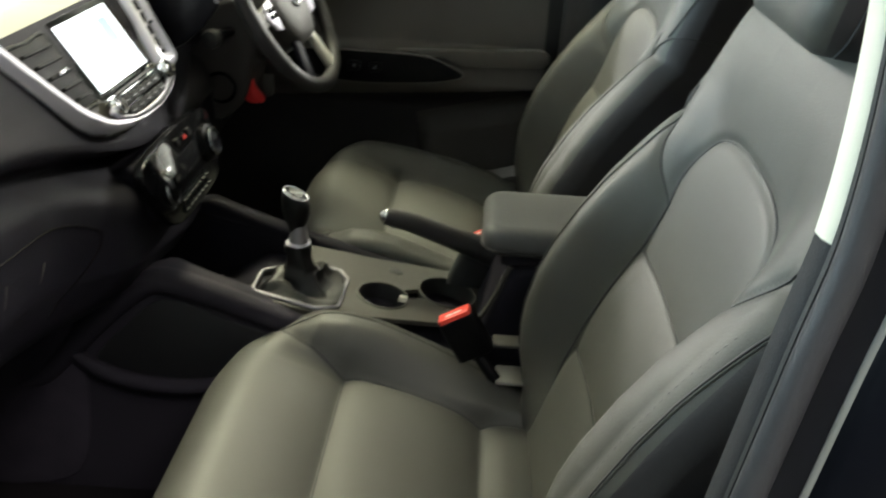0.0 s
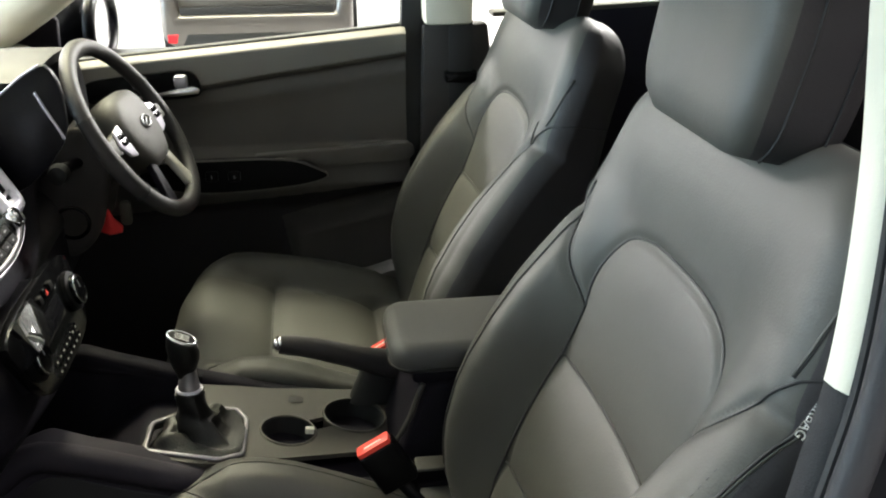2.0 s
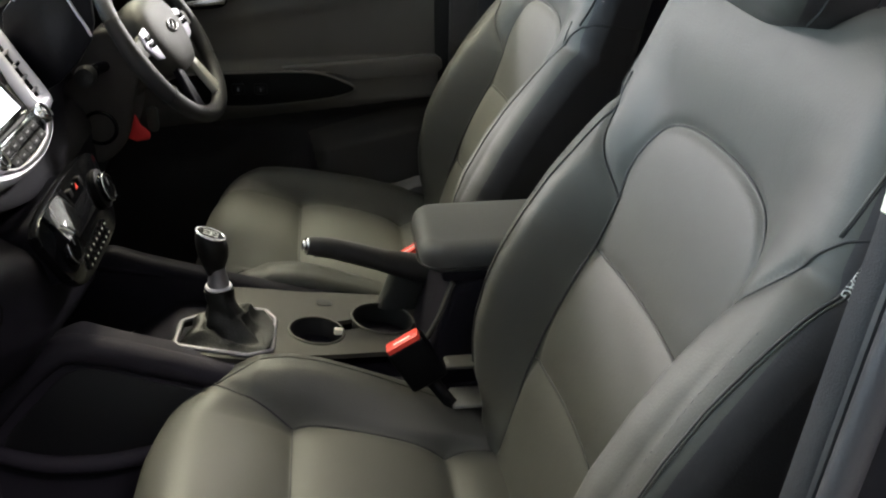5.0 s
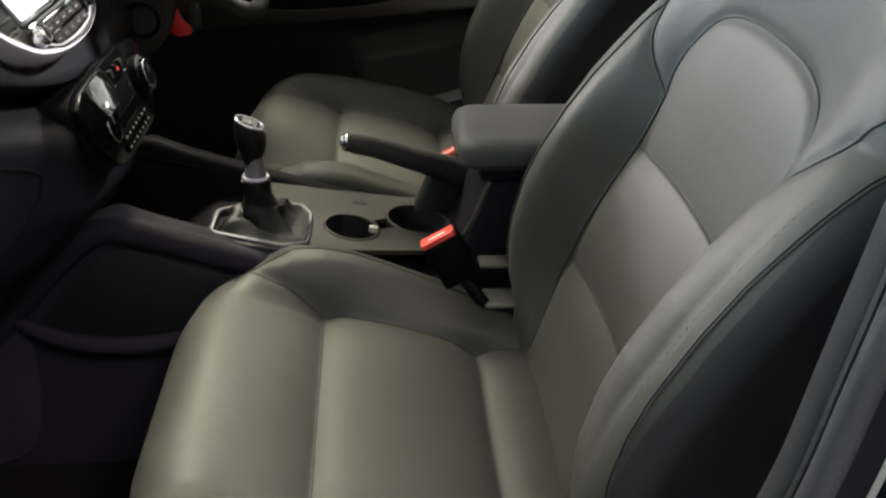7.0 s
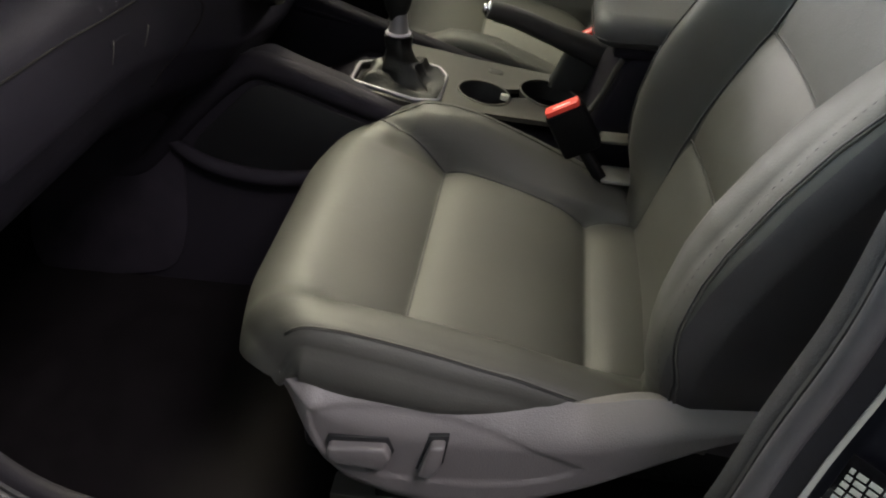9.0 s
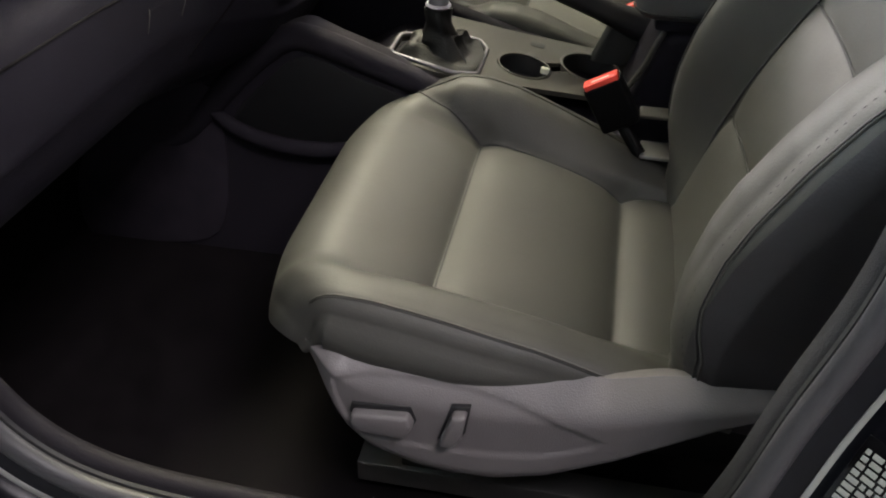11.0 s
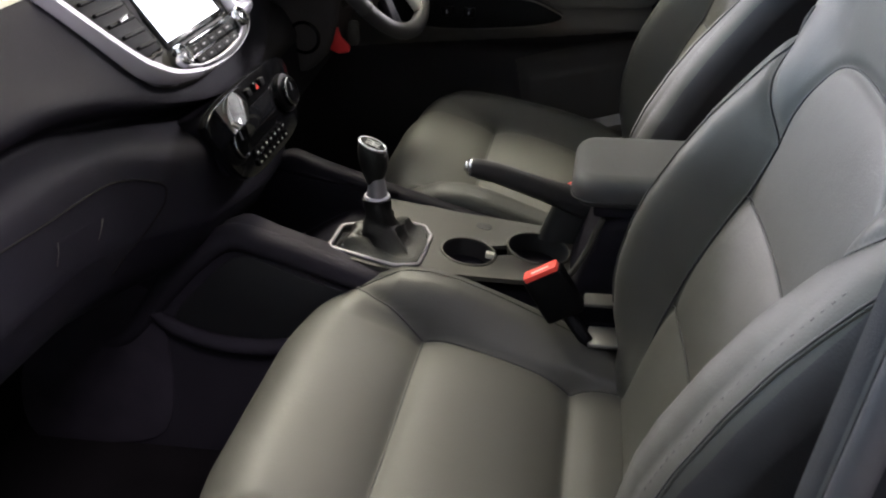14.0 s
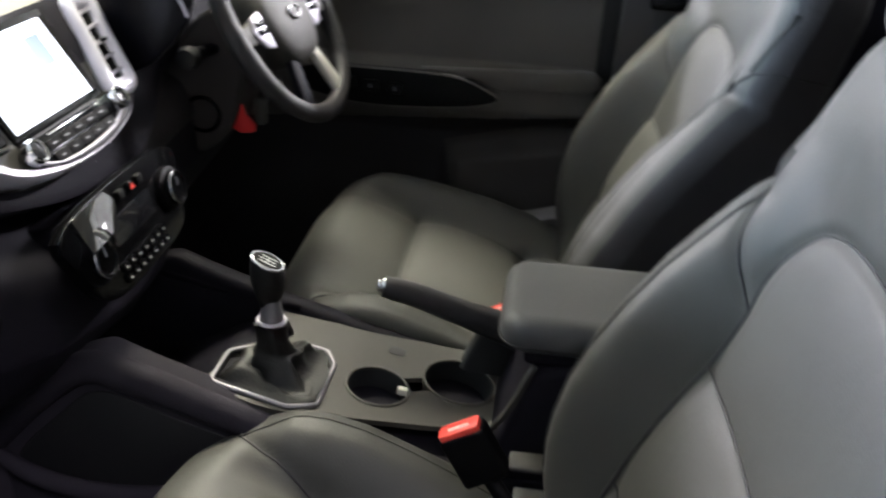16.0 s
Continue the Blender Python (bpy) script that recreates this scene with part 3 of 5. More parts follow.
def build_base(seat, out, switches):
    """The moulded side cover on the side out (+1 or -1), the frame and the runners."""
    ys = np.concatenate([np.linspace(0.394, 0.33, 30), np.linspace(0.326, -0.16, 112)])
    pocket = [(0.362, 0.640), (0.335, 0.6445), (0.314, 0.646), (0.285, 0.6465), (0.255, 0.6455), (0.22, 0.643), (0.184, 0.638), (0.155, 0.631), (0.126, 0.622), (0.099, 0.612), (0.106, 0.602), (0.130, 0.590),
              (0.158, 0.580), (0.20, 0.572), (0.254, 0.568), (0.30, 0.569), (0.331, 0.575), (0.348, 0.592), (0.358, 0.618)]
    rings = []
    for y in ys:
        zt = float(np.interp(y, [-0.16, -0.04, 0.02, 0.055, 0.078, 0.10, 0.16, 0.225, 0.32, 0.365, 0.398, 0.412], [0.682, 0.683, 0.682, 0.677, 0.670, 0.664, 0.660, 0.660, 0.662, 0.665, 0.658, 0.655]))
        zb = float(np.interp(y, [-0.16, -0.036, 0.0, 0.031, 0.088, 0.149, 0.20, 0.24, 0.277, 0.323, 0.346, 0.36, 0.379, 0.395, 0.412], [0.672, 0.655, 0.637, 0.616, 0.577, 0.543, 0.527, 0.525, 0.529, 0.544, 0.568, 0.596, 0.632, 0.650, 0.652]))
        bulge = 0.287 - 0.014 * (abs(y - 0.2) / 0.25) ** 3
        f = np.linspace(0, 1, 44)
        z = zt + (zb - zt) * f
        shoulder = float(np.interp(y, [-0.02, 0.13], [0.55, 0.34]))
        x = 0.254 + (bulge - 0.254) * np.sin(np.clip(f / shoulder, 0, 1) * math.pi / 2) - 0.016 * np.clip((f - 0.80) / 0.2, 0, 1) ** 2
        sunk = np.where(inside(np.full(44, y), z, pocket), np.clip(seg_dist(np.full(44, y), z, pocket + pocket[:1]) / 0.0035, 0, 1), 0)
        x = x - 0.0028 * sunk
        inset = 0.036 * float(sm(y, 0.352, 0.412))
        pr = [(0.228, zt - 0.014), (0.244, zt - 0.002)] + list(zip(x, z)) + [(0.24, zb)]
        rings.append([(out * (a - inset), y, b) for a, b in pr])
    cover = loft("side_cover", rings, PLASTIC_SEAT, seat, "moulded dark grey plastic side cover")
    cover.data.set_sharp_from_angle(angle=radians(32))
    if switches:
        x = out * 0.2840
        dz = -0.013
        # black slabs behind the switches stand for the shadow round them
        for name, poly, depth, mat, label in (
                ("switch_shade", [(0.342, 0.617), (0.340, 0.626), (0.282, 0.632), (0.2760, 0.616), (0.2850, 0.5955), (0.3365, 0.5975)], (-0.004, 0.0010), RUBBER, ""),
                ("switch_shade", [(0.2555, 0.596), (0.2435, 0.641), (0.2245, 0.644), (0.2285, 0.609), (0.2385, 0.5935)], (-0.004, 0.0010), RUBBER, ""),
                ("seat_switch", [(0.339, 0.620), (0.283, 0.626), (0.278, 0.614), (0.286, 0.597), (0.335, 0.599), (0.340, 0.609)], (-0.004, 0.012), PLASTIC_SEAT, "flat rocker switch for seat travel"),
                ("recline_switch", [(0.253, 0.597), (0.241, 0.637), (0.227, 0.639), (0.231, 0.609), (0.239, 0.595)], (-0.004, 0.013), PLASTIC_SEAT, "upright lever switch for the backrest")):
            slab(name, [(a, b + dz) for a, b in poly], "x", x + out * depth[0], x + out * depth[1], mat, seat, label, bevel=0.0006 if mat is RUBBER else 0.004, seg=3)
    box("seat_frame", (-0.185, -0.12, 0.50), (0.185, 0.34, 0.575), VENTBLACK, seat, bevel=0.01)
    for sx in (-1, 1):
        box("runner", (sx * 0.19 - 0.018, -0.20, 0.415), (sx * 0.19 + 0.018, 0.36, 0.445), STEEL, seat, bevel=0.003)
        for y in (-0.1, 0.28):
            box("runner_leg", (sx * 0.19 - 0.012, y - 0.03, 0.44), (sx * 0.19 + 0.012, y + 0.03, 0.51), RUBBER, seat, bevel=0.003)
    box("lower_valance", (-0.22, 0.30, 0.52), (0.22, 0.385, 0.62), PLASTIC, seat, bevel=0.012)


def build_seat(xc, out, switches, label):
    seat = empty("front_seat", label, "car seat", "front seats")
    build_backrest(seat, out)
    build_cushion(seat, out)
    build_headrest(seat)
    build_base(seat, out, switches)
    seat.location = (xc, 0, 0)
    return seat


def build_tag(seat):
    """The sewn tag on the outer side of the backrest, lettered."""
    font = bpy.data.curves.new("tag_text", "FONT")
    font.body, font.size, font.extrude = "AIRBAG", 0.017, 0.0002
    tmp = bpy.data.objects.new("tag_text", font)
    me = bpy.data.meshes.new_from_object(tmp)
    top, low = Vector((-0.2560, -0.1510, 1.0640)), Vector((-0.2638, -0.1300, 1.0400))
    along = (low - top).normalized()
    nor = Vector((-0.90, 0.30, 0.31))
    nor = (nor - along * nor.dot(along)).normalized()
    up = nor.cross(along)
    wide = max(v.co.x for v in me.vertices)
    k = (low - top).length / wide
    m = Matrix((along * k, up * k * 1.1, nor)).transposed().to_4x4()
    m.translation = top + nor * 0.0120
    me.transform(m)
    put("tag_lettering", me, WHITEINK, seat, "white woven AIRBAG lettering", smooth=False)


def build_brackets(seat):
    box("bracket", (0.205, 0.030, 0.643), (0.250, 0.082, 0.650), STEEL, seat, "bare steel bracket", bevel=0.003)
    box("cable_cover", (0.215, 0.05, 0.697), (0.245, 0.09, 0.703), PLASTIC_GREY, seat, "grey plastic strip", bevel=0.003)


passenger = build_seat(-0.37, -1, True, "black leather front seat with power switches, beside the open doorway")
driver = build_seat(0.37, 1, False, "black leather driver seat behind the steering wheel")

build_brackets(passenger)
build_tag(passenger)


# ---- car shell ----
tagged(raw("floor", [(x, y, z) for y, z in ((1.25, 0.62), (1.05, 0.40), (0.9, 0.385), (-0.25, 0.40), (-1.1, 0.40)) for x in np.linspace(-0.72, 0.72, 12)],
                       [(j * 12 + i, j * 12 + i + 1, (j + 1) * 12 + i + 1, (j + 1) * 12 + i) for j in range(4) for i in range(11)], CARPET), "black carpeted car floor", "car floor", kind="structure")

# dashboard: one moulding, its section drawn along the width
def dash_crease(x):
    a = sm(x, -0.44, 0.06)
    return float(0.982 - 0.102 * a + 0.07 * sm(x, 0.12, 0.3))


def dash_ring(x):
    cr = dash_crease(x)
    bulge = 0.02 * float(sm(x, -0.42, -0.02)) * (1 - float(sm(x, 0.16, 0.3)))
    zb = float(np.interp(x, [-0.74, -0.4, -0.237, 0.036, 0.3, 0.74], [0.80, 0.786, 0.750, 0.705, 0.75, 0.78]))
    low = 0.045 * float(sm(x, -0.32, -0.17)) * (1 - float(sm(x, 0.10, 0.2)))
    pr = [(1.30, 1.10), (1.05, 1.125), (0.86, 1.135), (0.735, 1.125), (0.695, 1.108), (0.668, 1.075), (0.640, max(1.03, cr + 0.06)), (0.622 - bulge, cr + 0.038), (0.622 - bulge, cr + 0.022),
          (0.638, cr + 0.010), (0.644 - 0.3 * low, cr), (0.626 - 0.6 * low, cr - 0.016), (0.609 - 0.9 * low, cr - 0.042), (0.604 - low, cr * 0.5 + zb * 0.5 - 0.02), (0.612 - low, zb + 0.05), (0.635 - 0.6 * low, zb), (0.70, zb - 0.035), (0.95, zb - 0.06), (1.30, zb - 0.06)]
    return [(x, y, z) for y, z in smooth_path(pr, 3)]


xs = np.linspace(-0.74, 0.74, 60)
dash_rings = [dash_ring(float(x)) for x in xs]
dash = empty("dashboard", "dark grained plastic dashboard with a wave-shaped lower edge", "dashboard")
loft("dash_moulding", [ring[13:] for ring in dash_rings], PLASTIC, dash, closed=False)
loft("dash_top", [ring[:14] for ring in dash_rings], DASHTOP, dash, "pale grained upper pad", closed=False)


def sweep(name, path, section, mat, parent=None, label="", closed=False, centre=(0.3, 1.0), smooth=True):
    """A section of (x, outward) points drawn along a path of (y, z) points round an opening."""
    p = np.array(path, float)
    t = (np.roll(p, -1, 0) - np.roll(p, 1, 0)) if closed else np.gradient(p, axis=0)
    t /= np.linalg.norm(t, axis=1)[:, None]
    o = np.stack([t[:, 1], -t[:, 0]], 1)
    flip = np.sign(((p - np.array(centre)) * o).sum(1).sum())
    o *= flip
    n, m = len(p), len(section)
    verts = [(x, p[i][0] + o[i][0] * w, p[i][1] + o[i][1] * w) for i in range(n) for x, w in section]
    faces = [(i * m + j, i * m + j + 1, ((i + 1) % n) * m + j + 1, ((i + 1) % n) * m + j) for i in range(n if closed else n - 1) for j in range(m - 1)]
    ob = raw(name, verts, faces, mat, parent, label, smooth)
    ob.data.set_sharp_from_angle(angle=radians(45))
    return ob


# door aperture on the near side
APERTURE = smooth_path([(-0.05, 1.50), (-0.065, 1.37), (-0.075, 1.27), (-0.075, 1.17), (-0.063, 1.09), (-0.045, 0.97), (-0.032, 0.887), (-0.008, 0.796), (0.014, 0.70), (0.042, 0.628), (0.09, 0.594),
                        (0.16, 0.584), (0.25, 0.582), (0.34, 0.583), (0.43, 0.586), (0.50, 0.592), (0.555, 0.606), (0.595, 0.630), (0.625, 0.665), (0.66, 0.73), (0.70, 0.82), (0.84, 1.02), (0.70, 1.25), (0.42, 1.46), (0.15, 1.55), (0.0, 1.555)], 6, closed=True)
body = empty("door_frame", "glossy black body frame round the open front doorway", "door frame")
sweep("painted_flange", APERTURE, [(-0.788, 0.010), (-0.791, 0.020), (-0.790, 0.039), (-0.793, 0.044), (-0.800, 0.046), (-0.806, 0.050), (-0.840, 0.100), (-0.860, 0.25), (-0.84, 0.30)], PAINT, body, closed=True)
# steel-coloured strip imitates the reflection along the glossy flange
sweep("flange_glint", APERTURE, [(-0.7893, 0.0405), (-0.7915, 0.0405), (-0.7935, 0.0430), (-0.7945, 0.0465)], STEEL, body, "thin bright strip that imitates the flange's reflection", closed=True)
sweep("door_seal", APERTURE, [(-0.784 - 0.0095 * math.cos(a), 0.014 - 0.011 * math.sin(a)) for a in np.linspace(-1.2, math.pi + 0.4, 12)], SEAL, body, "soft grey rubber door seal", closed=True)
sweep("seal_lip", APERTURE, [(-0.778, 0.012), (-0.7755, 0.005), (-0.772, 0.004), (-0.771, 0.014)], RUBBER, body, closed=True)
n_up = int(np.argmax(APERTURE[:, 1] < 1.165))
sweep("upper_pillar_trim", list(APERTURE[0:n_up + 1]), [(-0.774, 0.012), (-0.771, 0.005), (-0.763, 0.001), (-0.753, 0.000), (-0.744, 0.012), (-0.735, 0.05), (-0.70, 0.14)], CREAM, body, "cream plastic upper pillar trim")
low_end = int(np.argmax(APERTURE[:, 1] < 0.61))
sweep("lower_pillar_trim", list(APERTURE[n_up:low_end + 1]), [(-0.774, 0.0125), (-0.771, 0.0055), (-0.763, 0.0015), (-0.753, 0.0005), (-0.744, 0.0125), (-0.735, 0.05), (-0.69, 0.14)], PILLARTRIM, body, "dark grey plastic lower pillar trim")
sill_end = int(np.argmax(APERTURE[:, 0] > 0.69))
sweep("sill_trim", list(APERTURE[low_end:sill_end]), [(-0.7712, 0.010), (-0.769, 0.002), (-0.764, -0.003), (-0.757, -0.003), (-0.750, 0.002), (-0.746, 0.012), (-0.742, 0.06), (-0.735, 0.15)], SILLTRIM, body, "dark plastic sill trim")
# maker's sticker low on the pillar, its print as bars
_d, _a = Vector((0.0, 0.21, -0.978)), Vector((-0.56, -0.81, -0.174))
MST = Matrix((_a, _d.cross(_a), _d)).transposed().to_4x4()
MST.translation = Vector((-0.8075, -0.057, 0.814)) + _a * 0.030 + _d * 0.045 + _d.cross(_a) * 0.0015
sticker = empty("label_sticker", "black and silver data sticker on the door pillar", "sticker")
sticker.matrix_world = Matrix.Identity(4)
box("backing", (-0.030, -0.001, -0.045), (0.030, 0.001, 0.045), GLOSS, sticker, bevel=0.0005, m=MST)
rr = random.Random(4)
for r in range(12):
    x = -0.026
    while x < 0.022:
        w = rr.uniform(0.003, 0.009)
        box("print_bar", (x, 0.0008, 0.0375 - r * 0.0066), (min(x + w, 0.027), 0.0018, 0.0415 - r * 0.0066), GREYINK, sticker, bevel=0, m=MST)
        x += w + 0.002


# far side: door, pillars, glass
def door_x(y, z):
    crease = 1.005 + 0.075 * (0.55 - y) / 0.55
    x = 0.715 - 0.020 * sm(z, crease - 0.004, crease + 0.010)
    x = x - 0.006 * np.exp(-((z - crease + 0.03) / 0.02) ** 2)
    rest_top = 0.895 + 0.0 * y
    arm = sm(z, 0.765 + 0.05 * sm(y, 0.25, -0.1), 0.835) * (1 - sm(z, rest_top - 0.012, rest_top + 0.012)) * (1 - sm(y, 0.50, 0.66))
    x = x - 0.052 * arm
    pocket = (1 - sm(z, 0.71 - 0.2 * (y - 0.25), 0.75 - 0.2 * (y - 0.25))) * (1 - sm(y, 0.23, 0.275))
    x = x - 0.028 * pocket - 0.012 * (1 - sm(z, 0.60, 0.72))
    return x


ys = np.linspace(0.86, 0.004, 260)
Y, U = np.meshgrid(ys, np.linspace(0, 1, 240), indexing="ij")
BELT = 1.090 + 0.045 * (0.55 - Y) / 0.55
Z = 0.42 + U * (BELT - 0.42)
X = door_x(Y, Z)
X = X + 0.03 * sm(Z, BELT - 0.012, BELT + 0.004)
door = empty("door_far", "closed dark grey driver door with armrest and window", "car door", kind="structure")
door.name = "door_1"
G = np.stack([X, Y, Z], -1)
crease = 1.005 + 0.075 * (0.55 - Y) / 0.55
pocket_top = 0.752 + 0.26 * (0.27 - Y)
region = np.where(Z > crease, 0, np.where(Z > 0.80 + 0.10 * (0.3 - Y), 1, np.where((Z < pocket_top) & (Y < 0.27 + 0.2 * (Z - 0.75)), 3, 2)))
# upper trim coloured paler for window light, lower trim darker for armrest shade
split_surface(G, region, [("upper_trim", ""), ("armrest_panel", ""), ("lower_trim", ""), ("map_pocket", "grey map pocket")], [DOORTRIM_LIT, DOORTRIM, DIMTRIM, MAPTRIM], door)
ring = smooth_path([(0.50, 0.895), (0.42, 0.897), (0.30, 0.896), (0.235, 0.890), (0.19, 0.872), (0.172, 0.858), (0.205, 0.846), (0.27, 0.838), (0.37, 0.833), (0.45, 0.838), (0.52, 0.855), (0.535, 0.88)], 5, closed=True)
# no hollow here: a near-black slab gives the pull pocket its shade
slab("pull_shade", [tuple(q) for q in ring], "x", 0.640, 0.664, VENTBLACK, door, "flat black slab for the pull pocket's shade", bevel=0.002)
tube("pocket_rim", [(0.643, a, b) for a, b in ring], 0.0030, DOORTRIM, door, closed=True, sides=8)
slab("armrest_pad", [tuple(q) for q in smooth_path([(0.31, 0.902), (0.20, 0.907), (0.10, 0.912), (0.008, 0.916), (0.006, 0.884), (0.10, 0.880), (0.165, 0.876), (0.20, 0.888), (0.25, 0.897)], 3, closed=True)], "x", 0.646, 0.668, DOORTRIM, door, "padded armrest top", bevel=0.006)
# pale tube imitates the lit edge of the armrest
tube("armrest_lit_edge", [(0.650, a, b) for a, b in smooth_path([(0.27, 0.893), (0.18, 0.897), (0.09, 0.902), (0.01, 0.905)], 6)], 0.004, DOORTRIM_LIT, door, sides=8)
for k, (a, b) in enumerate(((0.435, 0.872), (0.395, 0.868), (0.352, 0.866))):
    box("window_switch", (0.632, a - 0.012, b - 0.010), (0.644, a + 0.012, b + 0.010), VENTBLACK, door, bevel=0.003)
    box("switch_mark", (0.6305, a - 0.0010, b - 0.003), (0.632, a + 0.0010, b + 0.003), BACKLIGHT, door, bevel=0)
# near-black slab in place of the shaded hollow behind the handle
slab("handle_shade", [tuple(q) for q in smooth_path([(0.405, 1.030), (0.425, 1.064), (0.50, 1.062), (0.61, 1.050), (0.625, 1.022), (0.60, 1.006), (0.50, 1.010), (0.42, 1.014)], 4, closed=True)], "x", 0.686, 0.70, VENTBLACK, door, "flat black slab for the handle recess's shade", bevel=0.002)
slab("door_handle", [(0.560, 1.014), (0.500, 1.017), (0.408, 1.023), (0.405, 1.033), (0.418, 1.039), (0.450, 1.034), (0.500, 1.025), (0.560, 1.019)], "x", 0.672, 0.684, CHROME, door, "chrome inner door handle", bevel=0.003)
box("lock_tab", (0.668, 0.428, 1.036), (0.688, 0.452, 1.060), SATIN, door, bevel=0.005)
box("door_skin", (0.745, 0.0, 0.42), (0.86, 1.0, 1.085), PAINT, door, bevel=0.01)
# window sill strip and glass
slab("window_strip", [(0.86, 1.058), (0.0, 1.132), (0.0, 1.140), (0.86, 1.068)], "x", 0.722, 0.748, RUBBER, door, bevel=0.002)
g1 = slab("window_pane", [(0.80, 1.06), (0.0, 1.13), (-0.01, 1.50), (0.25, 1.50), (0.5, 1.35)], "x", 0.752, 0.756, GLASS, door, bevel=0)
g1.visible_shadow = False
# corner sail and A pillar
slab("sail_panel", [(0.66, 1.075), (0.86, 1.06), (0.86, 1.18), (0.70, 1.22), (0.655, 1.165)], "x", 0.70, 0.72, PLASTIC, door, bevel=0.004)
a_pillar = tagged(tube("trim", smooth_path([(0.66, 0.98, 1.07), (0.665, 0.80, 1.15), (0.655, 0.66, 1.23), (0.63, 0.48, 1.36), (0.58, 0.25, 1.50)], 6), [0.06, 0.055, 0.05, 0.045, 0.045], CREAM, None, sides=14), "cream plastic windscreen pillar trim", "pillar trim", kind="structure")
tube("trim", smooth_path([(-0.66, 0.98, 1.07), (-0.66, 0.80, 1.15), (-0.655, 0.66, 1.23), (-0.63, 0.48, 1.36), (-0.58, 0.25, 1.50)], 6), [0.06, 0.055, 0.05, 0.045, 0.045], CREAM, None, sides=14)
tagged(bpy.data.objects["trim.001"], "cream plastic windscreen pillar trim", "pillar trim", kind="structure")

pillar = empty("pillar_far", "centre body pillar with dark lower and cream upper trim", "body pillar")
slab("lower_trim", [(-0.012, 0.42), (-0.22, 0.42), (-0.19, 0.9), (-0.16, 1.14), (-0.030, 1.14), (-0.022, 0.8)], "x", 0.695, 0.74, MAPTRIM, pillar, bevel=0.008)
slab("upper_trim", [(-0.030, 1.142), (-0.125, 1.142), (-0.115, 1.30), (-0.10, 1.56), (-0.02, 1.56)], "x", 0.66, 0.72, CREAM, pillar, bevel=0.010)
slab("shut_line", [(0.020, 0.43), (-0.030, 0.43), (-0.040, 1.2), (-0.040, 1.5), (-0.004, 1.5), (0.012, 1.12)], "x", 0.718, 0.748, RUBBER, pillar, bevel=0.003)
box("belt_webbing", (0.672, -0.125, 0.62), (0.6745, -0.078, 1.42), RUBBER, pillar, "black seat belt webbing", bevel=0.0008)
box("belt_guide", (0.660, -0.135, 1.03), (0.696, -0.07, 1.05), GLOSS, pillar, bevel=0.004)

rear_door = empty("door_2", "dark rear door trim with a window above it", "car door", kind="structure")
slab("rear_trim", [(-0.20, 0.45), (-1.25, 0.45), (-1.25, 1.20), (-0.20, 1.155)], "x", 0.70, 0.75, PLASTIC, rear_door, bevel=0.01)
slab("sill_strip", [(-0.17, 1.150), (-1.25, 1.196), (-1.25, 1.206), (-0.17, 1.160)], "x", 0.700, 0.752, PLASTIC_GREY, rear_door, bevel=0.003)
g2 = slab("window_pane", [(-0.16, 1.16), (-1.15, 1.20), (-1.05, 1.50), (-0.12, 1.52)], "x", 0.754, 0.758, GLASS, rear_door, bevel=0)
g2.visible_shadow = False

# near rear door shut behind the camera side
wall_rear = empty("door_3", "closed rear door on the near side", "car door", kind="structure")
slab("rear_trim", [(-0.22, 0.45), (-1.25, 0.45), (-1.25, 1.20), (-0.20, 1.155)], "x", -0.76, -0.70, PLASTIC, wall_rear, bevel=0.01)

# rear bench
bench = empty("rear_bench", "black leather rear bench in deep shade", "car seat")
box("bench_cushion", (-0.64, -1.18, 0.48), (0.64, -0.68, 0.66), LEATHER_DIM, bench, bevel=0.05, seg=4)
for xa, xb in ((-0.62, -0.12), (-0.115, 0.115), (0.12, 0.62)):
    box("bench_back", (xa, -0.10, -0.36), (xb, 0.06, 0.32), LEATHER_DIM, bench, bevel=0.045, seg=4, m=Matrix.Translation((0, -1.22, 0.97)) @ Matrix.Rotation(radians(22), 4, "X"))
box("parcel_wall", (-0.72, -1.75, 0.4), (0.72, -1.70, 1.1), RUBBER, bench, bevel=0.01)


# roof lining and screen
def headliner():
    rows = []
    for x in np.linspace(-0.62, 0.62, 14):
        drop = 0.10 * abs(x / 0.62) ** 4
        rows.append([(x, y, 1.62 - drop - 0.14 * float(sm(y, 0.15, 0.7))) for y in (0.45, 0.3, 0.15, 0, -0.5, -1.2, -1.7)])
    verts = [p for r in rows for p in r] + [(x, y, z + 0.05) for r in rows for x, y, z in r]
    n, m = len(rows), len(rows[0])
    faces = [(i * m + j, (i + 1) * m + j, (i + 1) * m + j + 1, i * m + j + 1) for i in range(n - 1) for j in range(m - 1)]
    faces += [tuple(k + n * m for k in f[::-1]) for f in faces]
    return tagged(raw("ceiling", verts, faces, CLOTH, recalc=False), "cream cloth headliner of the car roof", "headliner", kind="structure")


headliner()
screen_glass = tagged(raw("window_1", [(-0.60, 0.45, 1.49), (0.60, 0.45, 1.49), (0.70, 1.30, 1.06), (-0.70, 1.30, 1.06)], [(0, 1, 2, 3)], GLASS, smooth=False), "clear raked windscreen glass", "windscreen", kind="structure")
screen_glass.visible_shadow = False
bulkhead = tagged(box("wall_front", (-0.74, 1.27, 0.35), (0.74, 1.31, 1.06), RUBBER, bevel=0), "dark bulkhead behind the dashboard", "bulkhead", kind="structure")

